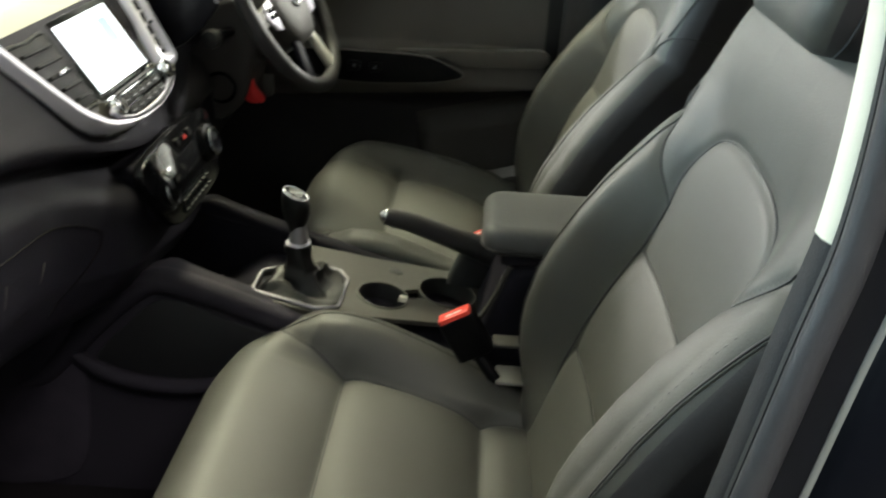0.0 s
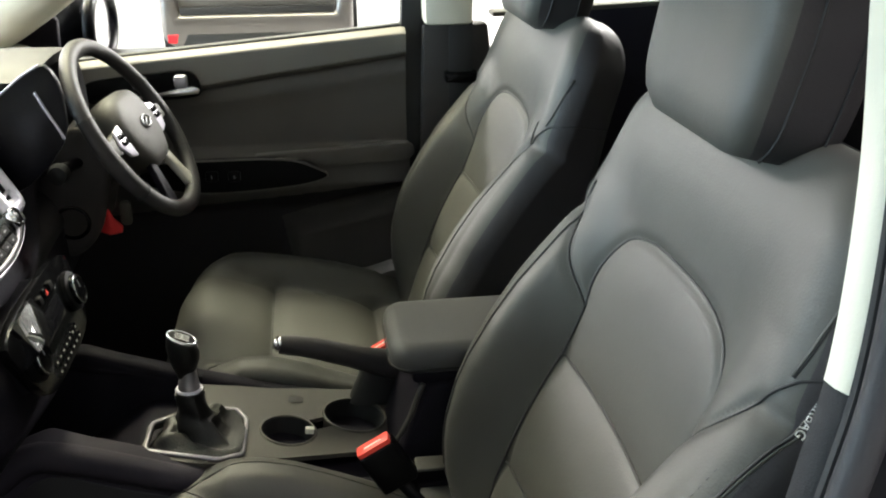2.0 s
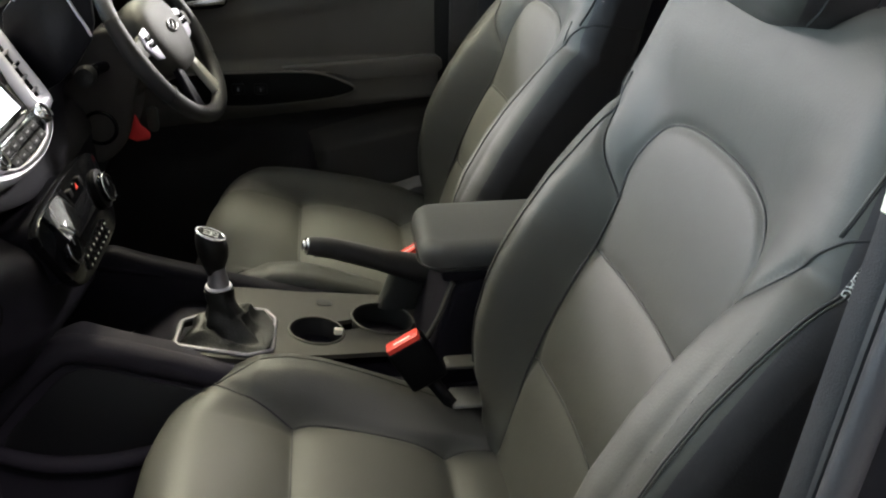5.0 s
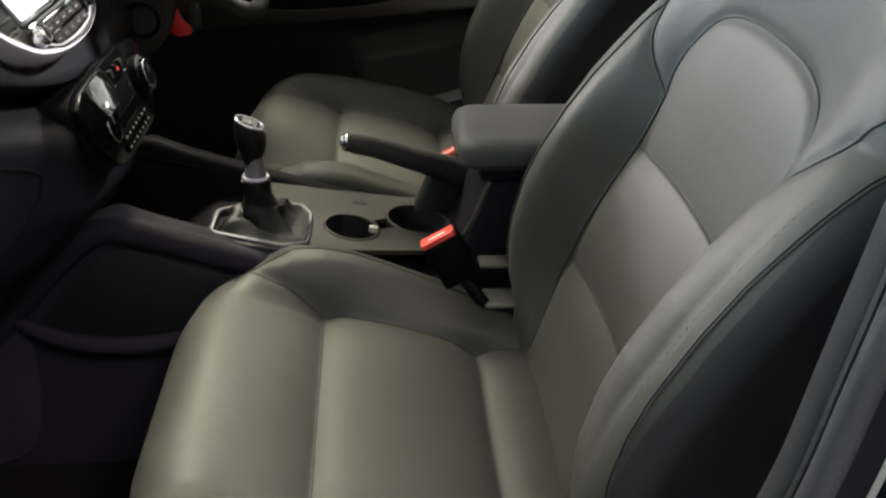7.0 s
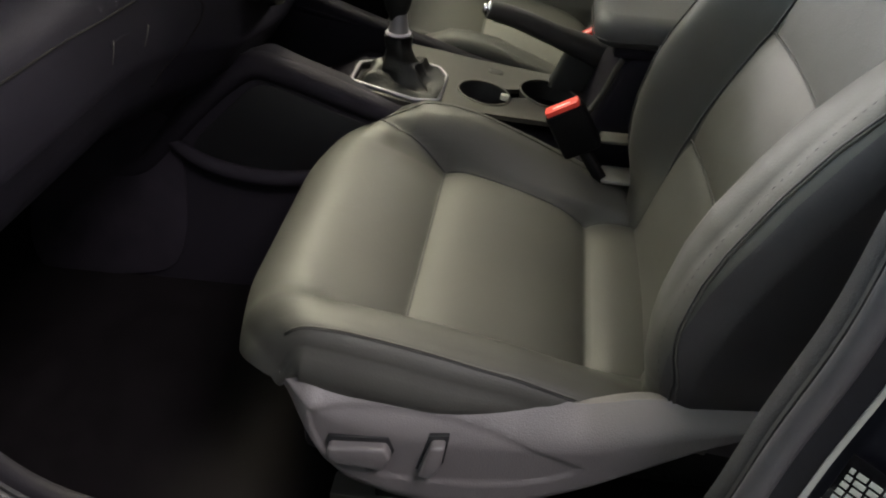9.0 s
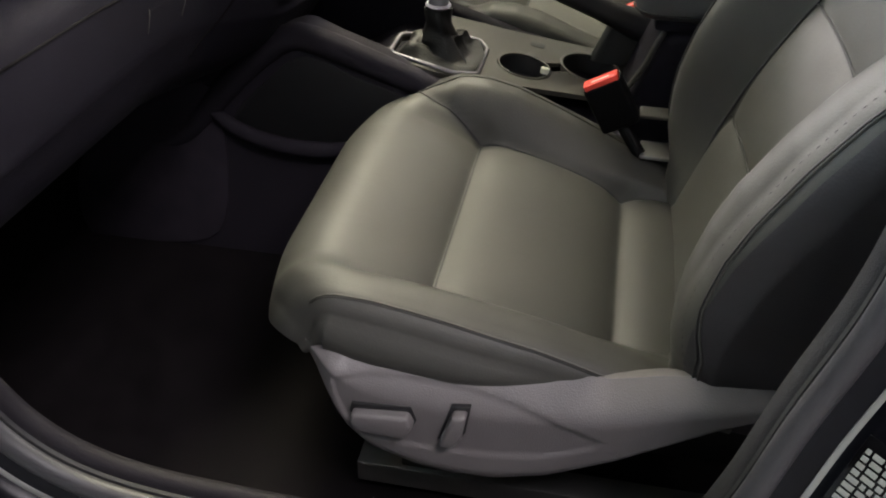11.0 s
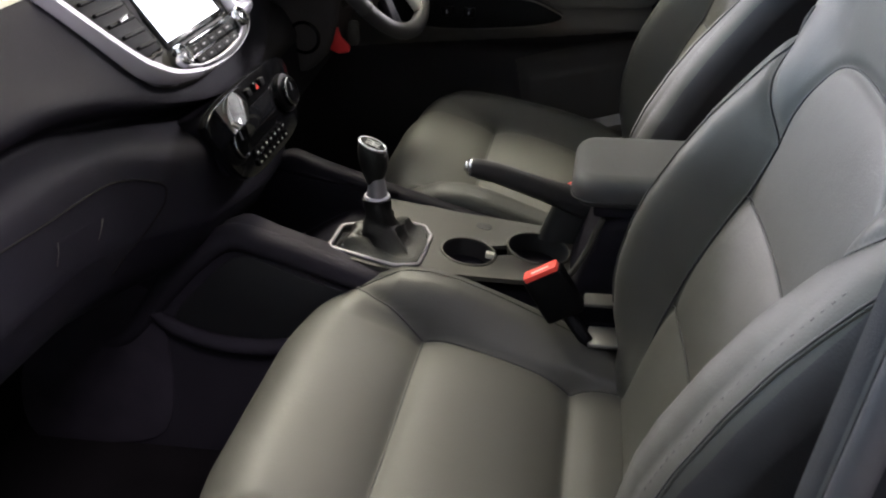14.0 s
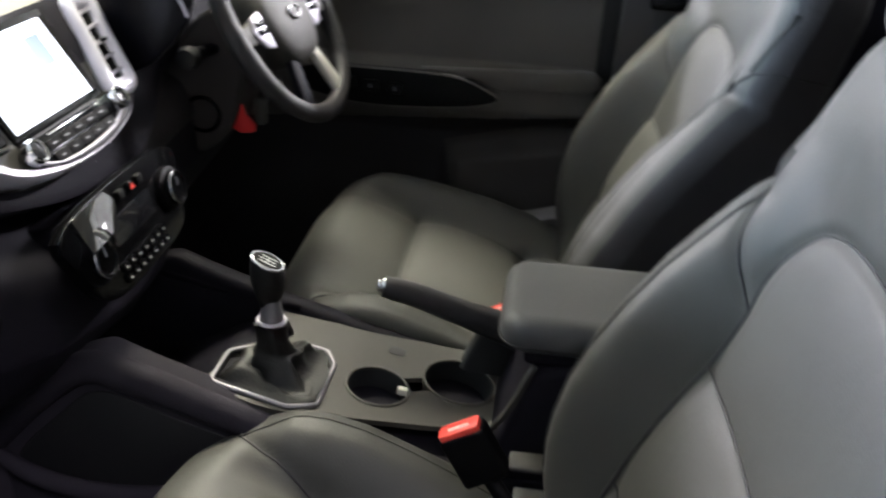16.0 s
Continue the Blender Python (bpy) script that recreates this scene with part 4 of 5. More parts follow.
# driver's wing mirror outside the glass
mirror_thing = empty("wing_mirror", "black wing mirror beyond the driver window", "mirror")
mrings = []
for k in range(7):
    q = -1 + k / 3
    w = math.sqrt(max(0.02, 1 - abs(q) ** 3))
    mrings.append([(0.98 + 0.13 * q, 0.67 + 0.06 * w * math.sin(2 * math.pi * i / 24) + 0.03, 1.115 + 0.078 * w * math.cos(2 * math.pi * i / 24)) for i in range(24)])
loft("housing", mrings, PAINT, mirror_thing)
tube("housing_rim", [(0.985 + 0.130 * math.cos(a), 0.633, 1.115 + 0.074 * math.sin(a)) for a in np.linspace(0, 2 * math.pi, 32, endpoint=False)], 0.013, PAINT, mirror_thing, closed=True, sides=10)
slab("mirror_glass", [(0.985 + 0.120 * math.cos(a), 1.115 + 0.064 * math.sin(a)) for a in np.linspace(0, 2 * math.pi, 24, endpoint=False)], "y", 0.632, 0.637, CHROME, mirror_thing, bevel=0)
box("mirror_arm", (0.80, 0.67, 1.045), (0.92, 0.72, 1.08), PAINT, mirror_thing, bevel=0.01)


# ---- centre stack ----
A_ST = math.atan(0.7)
MS = Matrix.Translation((-0.010, 0.605, 0.98)) @ Matrix.Rotation(-A_ST, 4, "X") @ Matrix.Rotation(radians(90), 4, "X")
# local x: across, local y: up the face, local z: out of the face towards the seats


def face_slab(name, poly, a, b, mat, parent, label="", bevel=0.002, seg=2):
    return slab(name, poly, "z", a, b, mat, parent, label, bevel, seg, MS)


def face_tube(name, pts, r, mat, parent, label="", closed=False, sides=10, flat=1.0):
    return tube(name, [MS @ Vector(p) for p in pts], r, mat, parent, label, closed, sides, flat)


stack = empty("centre_stack", "dashboard stack with lit screen, vents and buttons in silver surround", "car console")
outline = [(-0.262, 0.140), (-0.225, 0.075), (-0.185, 0.016), (-0.14, -0.012), (-0.07, -0.027), (0.0, -0.031), (0.07, -0.027), (0.13, -0.012), (0.165, 0.02), (0.19, 0.08), (0.21, 0.140)]
sp = smooth_path(outline, 4)
face_slab("stack_body", [tuple(p) for p in sp], -0.09, 0.0, PLASTIC_GREY, stack, bevel=0.006)
sec_n = len(sp)
width = np.interp(np.linspace(0, 1, sec_n), [0, 0.25, 0.42, 0.55, 1.0], [0.026, 0.023, 0.0085, 0.0012, 0.0010])
turn = np.gradient(sp, axis=0)
turn /= np.linalg.norm(turn, axis=1)[:, None]
inner = sp + np.stack([-turn[:, 1], turn[:, 0]], 1) * width[:, None]
band = []
for i in range(sec_n):
    o, q = sp[i], inner[i]
    lift = float(width[i]) / 0.018
    band.append([MS @ Vector((*p, h)) for p, h in ((o, -0.012), (o, 0.004 * lift), (o * 0.7 + q * 0.3, 0.011 * lift), (o * 0.3 + q * 0.7, 0.010 * lift), (q, 0.002 * lift), (q, -0.01))])
cut_at = int(sec_n * 0.40)
loft("silver_surround", band[:cut_at + 1], SATIN, stack, "satin silver surround")
loft("lower_surround", band[cut_at:], SATIN_DULL, stack, "dull silver lower surround")


def vent(sx, a0, a1, b0, b1, lean, lean_far, frame_mat):
    v = tagged(new("air_vent"), "air vent with dark slats")
    v.parent = stack
    q = lambda a, b: (a + (lean + (lean_far - lean) * (a - a0) / (a1 - a0)) * (b - b0), b)
    face_slab("vent_well", [q(a0, b0), q(a1, b0), q(a1, b1), q(a0, b1)], -0.06, 0.0050, VENTBLACK, v, bevel=0.001)
    ring = smooth_path([q(a0, b0), q((a0 + a1) / 2, b0 - 0.003), q(a1, b0), q(a1, (b0 + b1) / 2), q(a1, b1), q((a0 + a1) / 2, b1), q(a0, b1), q(a0, (b0 + b1) / 2)], 4, closed=True)
    face_tube("vent_frame", [(*p, 0.003) for p in ring], 0.0115 if frame_mat is VENT_LIT else 0.003, frame_mat, v, closed=True, sides=8)
    n = 5
    for k in range(n):
        b = b0 + (b1 - b0) * (k + 0.7) / (n + 0.4)
        a, c = q(a0 + 0.004, b), q(a1 - 0.004, b)
        face_slab("slat", [(a[0], b - 0.0022), (c[0], b - 0.0022 + 0.002 * sx), (c[0], b + 0.0022 + 0.002 * sx), (a[0], b + 0.0022)], -0.004, 0.0095, SATIN if frame_mat is VENT_LIT else VENTBLACK, v, bevel=0.001)
    mid = q((a0 + a1) / 2, (b0 + b1) / 2)
    face_slab("vent_tab", [(mid[0] - 0.010, mid[1] - 0.003), (mid[0] + 0.010, mid[1] - 0.002), (mid[0] + 0.010, mid[1] + 0.003), (mid[0] - 0.010, mid[1] + 0.002)], 0.008, 0.014, CHROME, v, bevel=0.001)
    return v


# right vent coloured pale, as if lit by the driver window
vent(-1, -0.160, -0.116, 0.028, 0.126, -0.60, -0.06, VENTBLACK)
vent(1, 0.108, 0.155, 0.018, 0.125, 0.30, 0.30, VENT_LIT)
display = tagged(new("display"), "lit touch screen showing a white page")
display.parent = stack
face_slab("bezel", rounded((-0.104, 0.020), (0.090, 0.138), 0.006), -0.01, 0.003, GLOSS, display, bevel=0.002)
face_slab("screen", [(-0.094, 0.029), (0.072, 0.029), (0.072, 0.128), (-0.094, 0.128)], 0.0, 0.004, SCREEN, display, "bright white lit screen", bevel=0)
face_slab("screen_picture", [(0.012, 0.075), (0.050, 0.075), (0.050, 0.112), (0.020, 0.112)], 0.004, 0.0046, SCREEN_BLUE, display, bevel=0)
face_slab("screen_picture", [(0.035, 0.048), (0.068, 0.045), (0.062, 0.062), (0.045, 0.058)], 0.004, 0.0046, SCREEN_BLUE, display, bevel=0)
face_slab("screen_bar", [(0.0735, 0.029), (0.084, 0.029), (0.084, 0.128), (0.0735, 0.128)], 0.0, 0.0035, BUTTON, display, bevel=0)
buttons = tagged(new("button_panel"), "two rows of grey audio buttons")
buttons.parent = stack
face_slab("panel", [(-0.094, 0.017), (0.094, 0.017), (0.094, -0.007), (0.06, -0.018), (0, -0.022), (-0.06, -0.018), (-0.094, -0.007)], -0.01, 0.004, GLOSS, buttons, bevel=0.002)
for k in range(5):
    a = -0.068 + k * 0.0275
    face_slab("button", [(a, -0.002), (a + 0.0270, -0.002), (a + 0.0270, 0.009), (a, 0.009)], 0.003, 0.007, BUTTON, buttons, bevel=0.0012)
    face_slab("button", [(a, -0.0175), (a + 0.0270, -0.0175), (a + 0.0270, -0.0055), (a, -0.0055)], 0.003, 0.007, BUTTON, buttons, bevel=0.0012)
    face_slab("button_mark", [(a + 0.008, 0.0025), (a + 0.017, 0.0025), (a + 0.017, 0.0045), (a + 0.008, 0.0045)], 0.0066, 0.0073, BACKLIGHT, buttons, bevel=0)
    face_slab("button_mark", [(a + 0.010, -0.0125), (a + 0.016, -0.0125), (a + 0.016, -0.0105), (a + 0.010, -0.0105)], 0.0066, 0.0073, BACKLIGHT, buttons, bevel=0)
face_slab("disc_slot", [(-0.055, 0.0125), (0.06, 0.0125), (0.06, 0.0155), (-0.055, 0.0155)], 0.003, 0.0062, CHROME, buttons, bevel=0.0008)
face_tube("panel_edge", [(*p, 0.005) for p in smooth_path([(-0.094, -0.007), (-0.06, -0.018), (0, -0.022), (0.06, -0.018), (0.094, -0.007)], 5)], 0.0025, SATIN_DULL, buttons, sides=8)
for sx in (-1, 1):
    knob = tagged(new("volume_knob"), "chrome-ringed rotary knob")
    knob.parent = stack
    mk = MS @ Matrix.Translation((sx * 0.098, 0.006, 0.004))
    lathe("knob_ring", [(0, 0), (0.0145, 0), (0.0145, 0.010), (0.0125, 0.013), (0.0105, 0.012), (0.0105, 0.008), (0, 0.008)], mk, CHROME, knob, sides=28)
    lathe("knob_cap", [(0, 0.007), (0.0100, 0.007), (0.0095, 0.0125), (0, 0.0135)], mk, GLOSS, knob, sides=24)

# ---- climate panel ----
MC = Matrix.Translation((-0.026, 0.540, 0.882)) @ Matrix.Rotation(radians(-16), 4, "X") @ Matrix.Rotation(radians(90), 4, "X") @ Matrix.Scale(0.95, 4)


def clim(name, poly, a, b, mat, parent, label="", bevel=0.002):
    return slab(name, poly, "z", a, b, mat, parent, label, bevel, 2, MC)


climate = empty("climate_panel", "gloss black climate control panel with two chrome-ringed knobs", "control panel")
clim("panel", [tuple(p) for p in smooth_path([(-0.132, 0.054), (0.125, 0.054), (0.142, 0.0), (0.112, -0.052), (0.0, -0.060), (-0.100, -0.052), (-0.140, 0.0)], 4, closed=True)], -0.014, 0.0, GLOSS, climate, bevel=0.001)
clim("housing", rounded((-0.108, -0.044), (0.108, 0.044), 0.02), -0.09, -0.0145, PLASTIC, climate, "matt black housing behind the panel", bevel=0.002)
for sx in (-1, 1):
    k = tagged(new("climate_knob"), "rotary knob with a bright chrome arc")
    k.parent = climate
    mk = MC @ Matrix.Translation((sx * 0.106, 0.002, 0))
    lathe("knob_skirt", [(0, 0), (0.030, 0), (0.029, 0.006), (0.025, 0.008), (0, 0.008)], mk, VENTBLACK, k)
    lathe("knob_cap", [(0, 0.007), (0.0225, 0.007), (0.022, 0.015), (0.019, 0.017), (0.017, 0.0155), (0, 0.0155)], mk, GLOSS, k)
    tube("chrome_ring", [mk @ Vector((0.0215 * math.cos(a), 0.0215 * math.sin(a), 0.0145)) for a in np.linspace(0, 2 * math.pi, 36, endpoint=False)], 0.0010, CHROME, k, closed=True, sides=8)
    clim("knob_mark", [(sx * 0.106 - 0.001, 0.004), (sx * 0.106 + 0.001, 0.004), (sx * 0.106 + 0.001, 0.016), (sx * 0.106 - 0.001, 0.016)], 0.0155, 0.0162, BACKLIGHT, k, bevel=0)
clim("display", rounded((-0.055, -0.008), (0.055, 0.024), 0.004), 0, 0.002, DARKGLASS, climate, bevel=0.001)
for r in range(2):
    for c in range(7):
        a, b = -0.062 + c * 0.0180, -0.032 - r * 0.014
        clim("climate_button", [(a, b - 0.005), (a + 0.0135, b - 0.005), (a + 0.0135, b + 0.005), (a, b + 0.005)], 0, 0.004, GLOSS, climate, bevel=0.0012)
        clim("button_mark", [(a + 0.0045, b - 0.0010), (a + 0.0085, b - 0.0010), (a + 0.0085, b + 0.0010), (a + 0.0045, b + 0.0010)], 0.004, 0.0045, GREYINK, climate, bevel=0)
clim("hazard_button", [(0.008, 0.036), (0.023, 0.036), (0.021, 0.048), (0.011, 0.048)], -0.002, 0.005, GLOSS, climate, bevel=0.002)
clim("hazard_mark", [(0.0105, 0.0385), (0.0205, 0.0385), (0.0155, 0.046)], 0.004, 0.0058, RED, climate, "red hazard triangle", bevel=0)
clim("small_button", [(0.032, 0.036), (0.046, 0.036), (0.046, 0.048), (0.032, 0.048)], -0.002, 0.006, BUTTON, climate, bevel=0.002)
clim("small_button", [(-0.020, 0.036), (-0.006, 0.036), (-0.006, 0.048), (-0.020, 0.048)], -0.002, 0.006, BUTTON, climate, bevel=0.002)
# bevelled piano-black cheek beside the passenger knob, which mirrors the driver window
MG = MC @ Matrix.Translation((-0.084, 0.040, 0.018)) @ Matrix.Rotation(radians(-32), 4, "X")
slab("gloss_cheek", [(-0.060, -0.020), (-0.044, 0.022), (0.046, 0.024), (0.030, 0.000), (-0.004, -0.018)], "z", -0.030, 0.0, PIANO, climate, "mirror-gloss black cheek", bevel=0.001, m=MG)

# ---- centre console ----
AC = math.atan(0.17)
MK = Matrix.Translation((0, 0.31, 0.706)) @ Matrix.Rotation(AC, 4, "X")
console = empty("centre_console", "dark grey centre console with cup holders and storage box", "car console")


def holed_plate(name, outer, holes, h, mat, parent, m, label=""):
    bm = bmesh.new()
    for loop in [outer] + holes:
        vs = [bm.verts.new((a, b, 0)) for a, b in loop]
        for i in range(len(vs)):
            bm.edges.new((vs[i], vs[(i + 1) % len(vs)]))
    bmesh.ops.triangle_fill(bm, use_beauty=True, use_dissolve=False, edges=list(bm.edges))
    ext = bmesh.ops.extrude_face_region(bm, geom=list(bm.faces))
    for e in ext["geom"]:
        if isinstance(e, bmesh.types.BMVert):
            e.co.z -= h
    bm.transform(m)
    return part(name, bm, mat, parent, label)


def circle(cx, cy, r, n=36):
    return [(cx + r * math.cos(2 * math.pi * k / n), cy + r * math.sin(2 * math.pi * k / n)) for k in range(n)]


CUPS = ((-0.026, -0.056, 0.038), (0.026, -0.152, 0.0455))
shell = [tuple(p) for p in smooth_path([(-0.100, 0.129), (-0.066, 0.130), (-0.030, 0.129), (0.002, 0.100), (0.030, 0.066), (0.062, 0.078), (0.096, 0.102), (0.104, 0.090), (0.090, 0.03), (0.088, -0.03), (0.099, -0.13), (0.096, -0.195), (0.0, -0.212), (-0.05, -0.202), (-0.072, -0.14), (-0.100, -0.03), (-0.114, 0.01), (-0.117, 0.07)], 4, closed=True)]
hole_g = [(-0.095, 0.124), (-0.036, 0.123), (-0.016, 0.097), (0.014, 0.042), (0.012, 0.018), (-0.010, 0.006), (-0.090, 0.007), (-0.106, 0.036)]
_c = np.array(CUPS[1][:2]) - np.array(CUPS[0][:2])
_n = _c / np.linalg.norm(_c)
_o = np.array((-_n[1], _n[0]))
_s, _e = np.array(CUPS[0][:2]) + _n * 0.0388, np.array(CUPS[1][:2]) - _n * 0.0463
CHANNEL = [_s + _o * 0.013 - _n * 0.002, _s, _s - _o * 0.013 - _n * 0.002, _e - _o * 0.013 + _n * 0.0015, _e, _e + _o * 0.013 + _n * 0.0015]
holed_plate("top_plate", shell, [circle(*c) for c in CUPS] + [hole_g, [tuple(p) for p in CHANNEL]], 0.007, CONSOLE_GREY, console, MK, "grey top plate")
for a, b, r in CUPS:
    m = MK @ Matrix.Translation((a, b, 0))
    cup = lathe("cup_well", [(r + 0.0002, 0.0), (r - 0.001, -0.004), (r - 0.004, -0.055), (r - 0.010, -0.060), (0, -0.060)], m, RUBBER, console, "deep black cup holder", sides=40, cap=False)
    tube("cup_rim", [m @ Vector((r * math.cos(t), r * math.sin(t), 0.0)) for t in np.linspace(0, 2 * math.pi, 40, endpoint=False)], 0.0022, CONSOLE_GREY, console, closed=True, sides=8)
slab("cup_bridge", [tuple(p) for p in CHANNEL], "z", -0.034, -0.030, RUBBER, console, "dark channel between the cup holders", bevel=0, m=MK)
slab("cup_clip", rounded((-0.025, -0.092), (-0.017, -0.080), 0.002, 3), "z", -0.005, 0.003, CREAM, console, "small pale spring clip", bevel=0.001, m=MK)
slab("coin_slot", rounded((0.050, -0.078), (0.068, -0.055), 0.006, 3), "z", -0.004, 0.0008, RUBBER, console, bevel=0.0005, m=MK)
# console body under the plate and the cubby ahead of the lever
slab("console_body", [(0.62, 0.40), (0.62, 0.60), (0.45, 0.700), (0.31, 0.680), (0.10, 0.640), (-0.40, 0.66), (-0.40, 0.40)], "x", -0.10, 0.095, PLASTIC, console, bevel=0.01)
# flank on the passenger side: padded upper roll, pocket's shade as a black sheet
flank = [(0.575, 0.761), (0.545, 0.772), (0.50, 0.754), (0.40, 0.721), (0.30, 0.688), (0.22, 0.664), (0.10, 0.648), (0.08, 0.36), (0.86, 0.36), (0.86, 0.646), (0.70, 0.686), (0.63, 0.721)]
slab("console_flank", flank, "x", -0.139, -0.085, SOFTPLASTIC, console, "dark side panel", bevel=0.012, seg=4)
roll = smooth_path([(-0.128, 0.80, 0.561), (-0.131, 0.735, 0.586), (-0.133, 0.665, 0.666), (-0.134, 0.61, 0.721), (-0.132, 0.562, 0.752), (-0.130, 0.51, 0.743), (-0.130, 0.42, 0.713), (-0.130, 0.32, 0.679), (-0.13, 0.24, 0.656)], 5)
tube("padded_edge", roll, [0.012, 0.018, 0.020, 0.019, 0.019, 0.019, 0.018, 0.016, 0.010], SOFTPLASTIC, console, sides=14)
lip = smooth_path([(-0.140, 0.70, 0.640), (-0.146, 0.655, 0.612), (-0.148, 0.60, 0.594), (-0.148, 0.53, 0.590), (-0.147, 0.46, 0.600), (-0.145, 0.36, 0.607)], 5)
tube("pocket_lip", lip, [0.006, 0.011, 0.012, 0.012, 0.011, 0.009], SOFTPLASTIC, console, sides=10)
slab("side_pocket_shade", [tuple(p) for p in smooth_path([(0.655, 0.624), (0.60, 0.687), (0.545, 0.728), (0.46, 0.702), (0.36, 0.667), (0.34, 0.625), (0.46, 0.606), (0.56, 0.598), (0.62, 0.605)], 4, closed=True)], "x", -0.1415, -0.13, RUBBER, console, "black sheet for the shade inside the pocket", bevel=0.001)
slab("console_flank", [(0.575, 0.775), (0.545, 0.786), (0.50, 0.768), (0.40, 0.735), (0.30, 0.705), (0.10, 0.655), (0.08, 0.36), (0.86, 0.36), (0.86, 0.66), (0.63, 0.735)], "x", 0.085, 0.120, PLASTIC, console, "dark side panel", bevel=0.012, seg=3)
# patch of tunnel carpet, its light put into the colour
slab("lit_carpet", [tuple(p) for p in smooth_path([(0.685, 0.668), (0.76, 0.652), (0.85, 0.60), (0.92, 0.50), (0.92, 0.385), (0.80, 0.385), (0.70, 0.42), (0.672, 0.55)], 4, closed=True)], "x", -0.1435, -0.13, CARPET_LIT, console, "carpeted tunnel side, coloured pale for the light on it", bevel=0.002)
# open cubby below the climate panel
slab("cubby_floor", [(0.74, 0.60), (0.74, 0.615), (0.47, 0.655), (0.455, 0.64)], "x", -0.10, 0.09, CARPET, console, bevel=0.003)
box("cubby_back", (-0.11, 0.70, 0.64), (0.10, 0.72, 0.82), RUBBER, console, bevel=0.004)
for a in (-0.05, 0.045):
    lathe("power_socket", [(0, 0), (0.017, 0), (0.017, 0.008), (0.014, 0.010), (0.012, 0.006), (0, 0.006)], Matrix.Translation((a, 0.696, 0.735)) @ Matrix.Rotation(radians(90), 4, "X"), GLOSS, console)
tube("cubby_rail", [(0.088, 0.57, 0.76), (0.090, 0.48, 0.742), (0.092, 0.38, 0.722)], 0.006, PLASTIC, console, sides=8)
# storage box
slab("box_body", [(0.118, 0.66), (0.105, 0.70), (0.085, 0.755), (0.074, 0.785), (0.03, 0.795), (-0.32, 0.795), (-0.32, 0.60), (0.10, 0.60)], "x", -0.095, 0.06, PLASTIC, console, bevel=0.012, seg=3)
# paler tube imitates the lit front edge of the box
tube("box_lit_edge", smooth_path([(-0.095, 0.150, 0.690), (-0.095, 0.115, 0.705), (-0.094, 0.092, 0.742), (-0.094, 0.080, 0.775), (-0.092, 0.072, 0.792)], 5), 0.004, PLASTIC_GREY, console, sides=8)
armrest = empty("armrest", "soft dark grey leather armrest lid on the console box", "armrest")
slab("lid_pad", rounded((-0.099, -0.26), (0.063, 0.114), 0.032, 8), "z", 0.804, 0.848, LIDLEATHER, armrest, bevel=0.019, seg=6)
tube("lid_seam", [(*p, 0.8165) for p in rounded((-0.0996, -0.2606), (0.0636, 0.1146), 0.0325, 8)], 0.0012, THREAD, armrest, closed=True, sides=5)
box("lid_base", (-0.088, -0.26, 0.790), (0.052, 0.086, 0.808), PLASTIC, armrest, bevel=0.006)

# ---- gear lever ----
gear = empty("gear_lever", "manual gear lever with leather boot and chrome-topped knob", "gear lever")
RING = [(-0.099, 0.127), (-0.034, 0.126), (-0.012, 0.099), (0.018, 0.042), (0.016, 0.016), (-0.008, 0.002), (-0.093, 0.003), (-0.110, 0.034)]


def softened(poly, k=0.14):
    out = []
    for n in range(len(poly)):
        p, a, b = np.array(poly[n]), np.array(poly[n - 1]), np.array(poly[(n + 1) % len(poly)])
        out += [p + (a - p) * k, p + ((a - p) + (b - p)) * 0.03, p + (b - p) * k]
    return out


ringp = smooth_path(softened(RING), 3, closed=True)
tube("chrome_surround", [MK @ Vector((a, b, 0.002)) for a, b in ringp], 0.0030, SATIN_DULL, gear, "satin chrome surround", closed=True, sides=8)
top_c, bot_c = Vector((-0.036, 0.380, 0.776)), MK @ Vector((-0.045, 0.066, -0.003))
rings = []
NB = len(ringp)
for k in range(34):
    q = k / 33
    f = (1 - q) ** 3.4
    mid = math.exp(-((q - 0.22) / 0.2) ** 2)
    ring = []
    for i in range(NB):
        wide = Vector((ringp[i][0] + 0.045, ringp[i][1] - 0.066)) * 0.965
        a = math.atan2(wide.y, wide.x)
        slim = Vector((math.cos(a), math.sin(a))) * (0.0185 + 0.0012 * math.sin(5 * a + 4 * q))
        r = slim + (wide - slim) * f
        crease = 1 + mid * (0.20 * math.sin(3 * a + 9 * q + 0.8) + 0.10 * math.sin(7 * a - 6 * q)) - 0.05 * (q > 0.4) * math.sin(2 * a + 14 * q)
        c = bot_c.lerp(top_c, q ** 1.15)
        sag = 0.010 * mid * math.sin(2 * a + 11 * q + 1.0)
        ring.append((c.x + r.x * crease, c.y + r.y * crease, c.z + sag * min(1, q * 6)))
    rings.append(ring)
loft("leather_boot", rings, BOOT, gear, "creased black leather boot")
lever_m = Matrix.Translation((-0.036, 0.380, 0.780)) @ Matrix.Rotation(radians(2), 4, "X")
lathe("chrome_collar", [(0.0, -0.003), (0.0165, -0.003), (0.0182, -0.0005), (0.0165, 0.002), (0, 0.002)], lever_m, SATIN, gear, "bright chrome ring")
lathe("lever_neck", [(0, 0), (0.0152, 0), (0.0135, 0.008), (0.0112, 0.020), (0.0108, 0.028), (0, 0.028)], lever_m, SATIN_DULL, gear, "satin grey neck")
kr = []
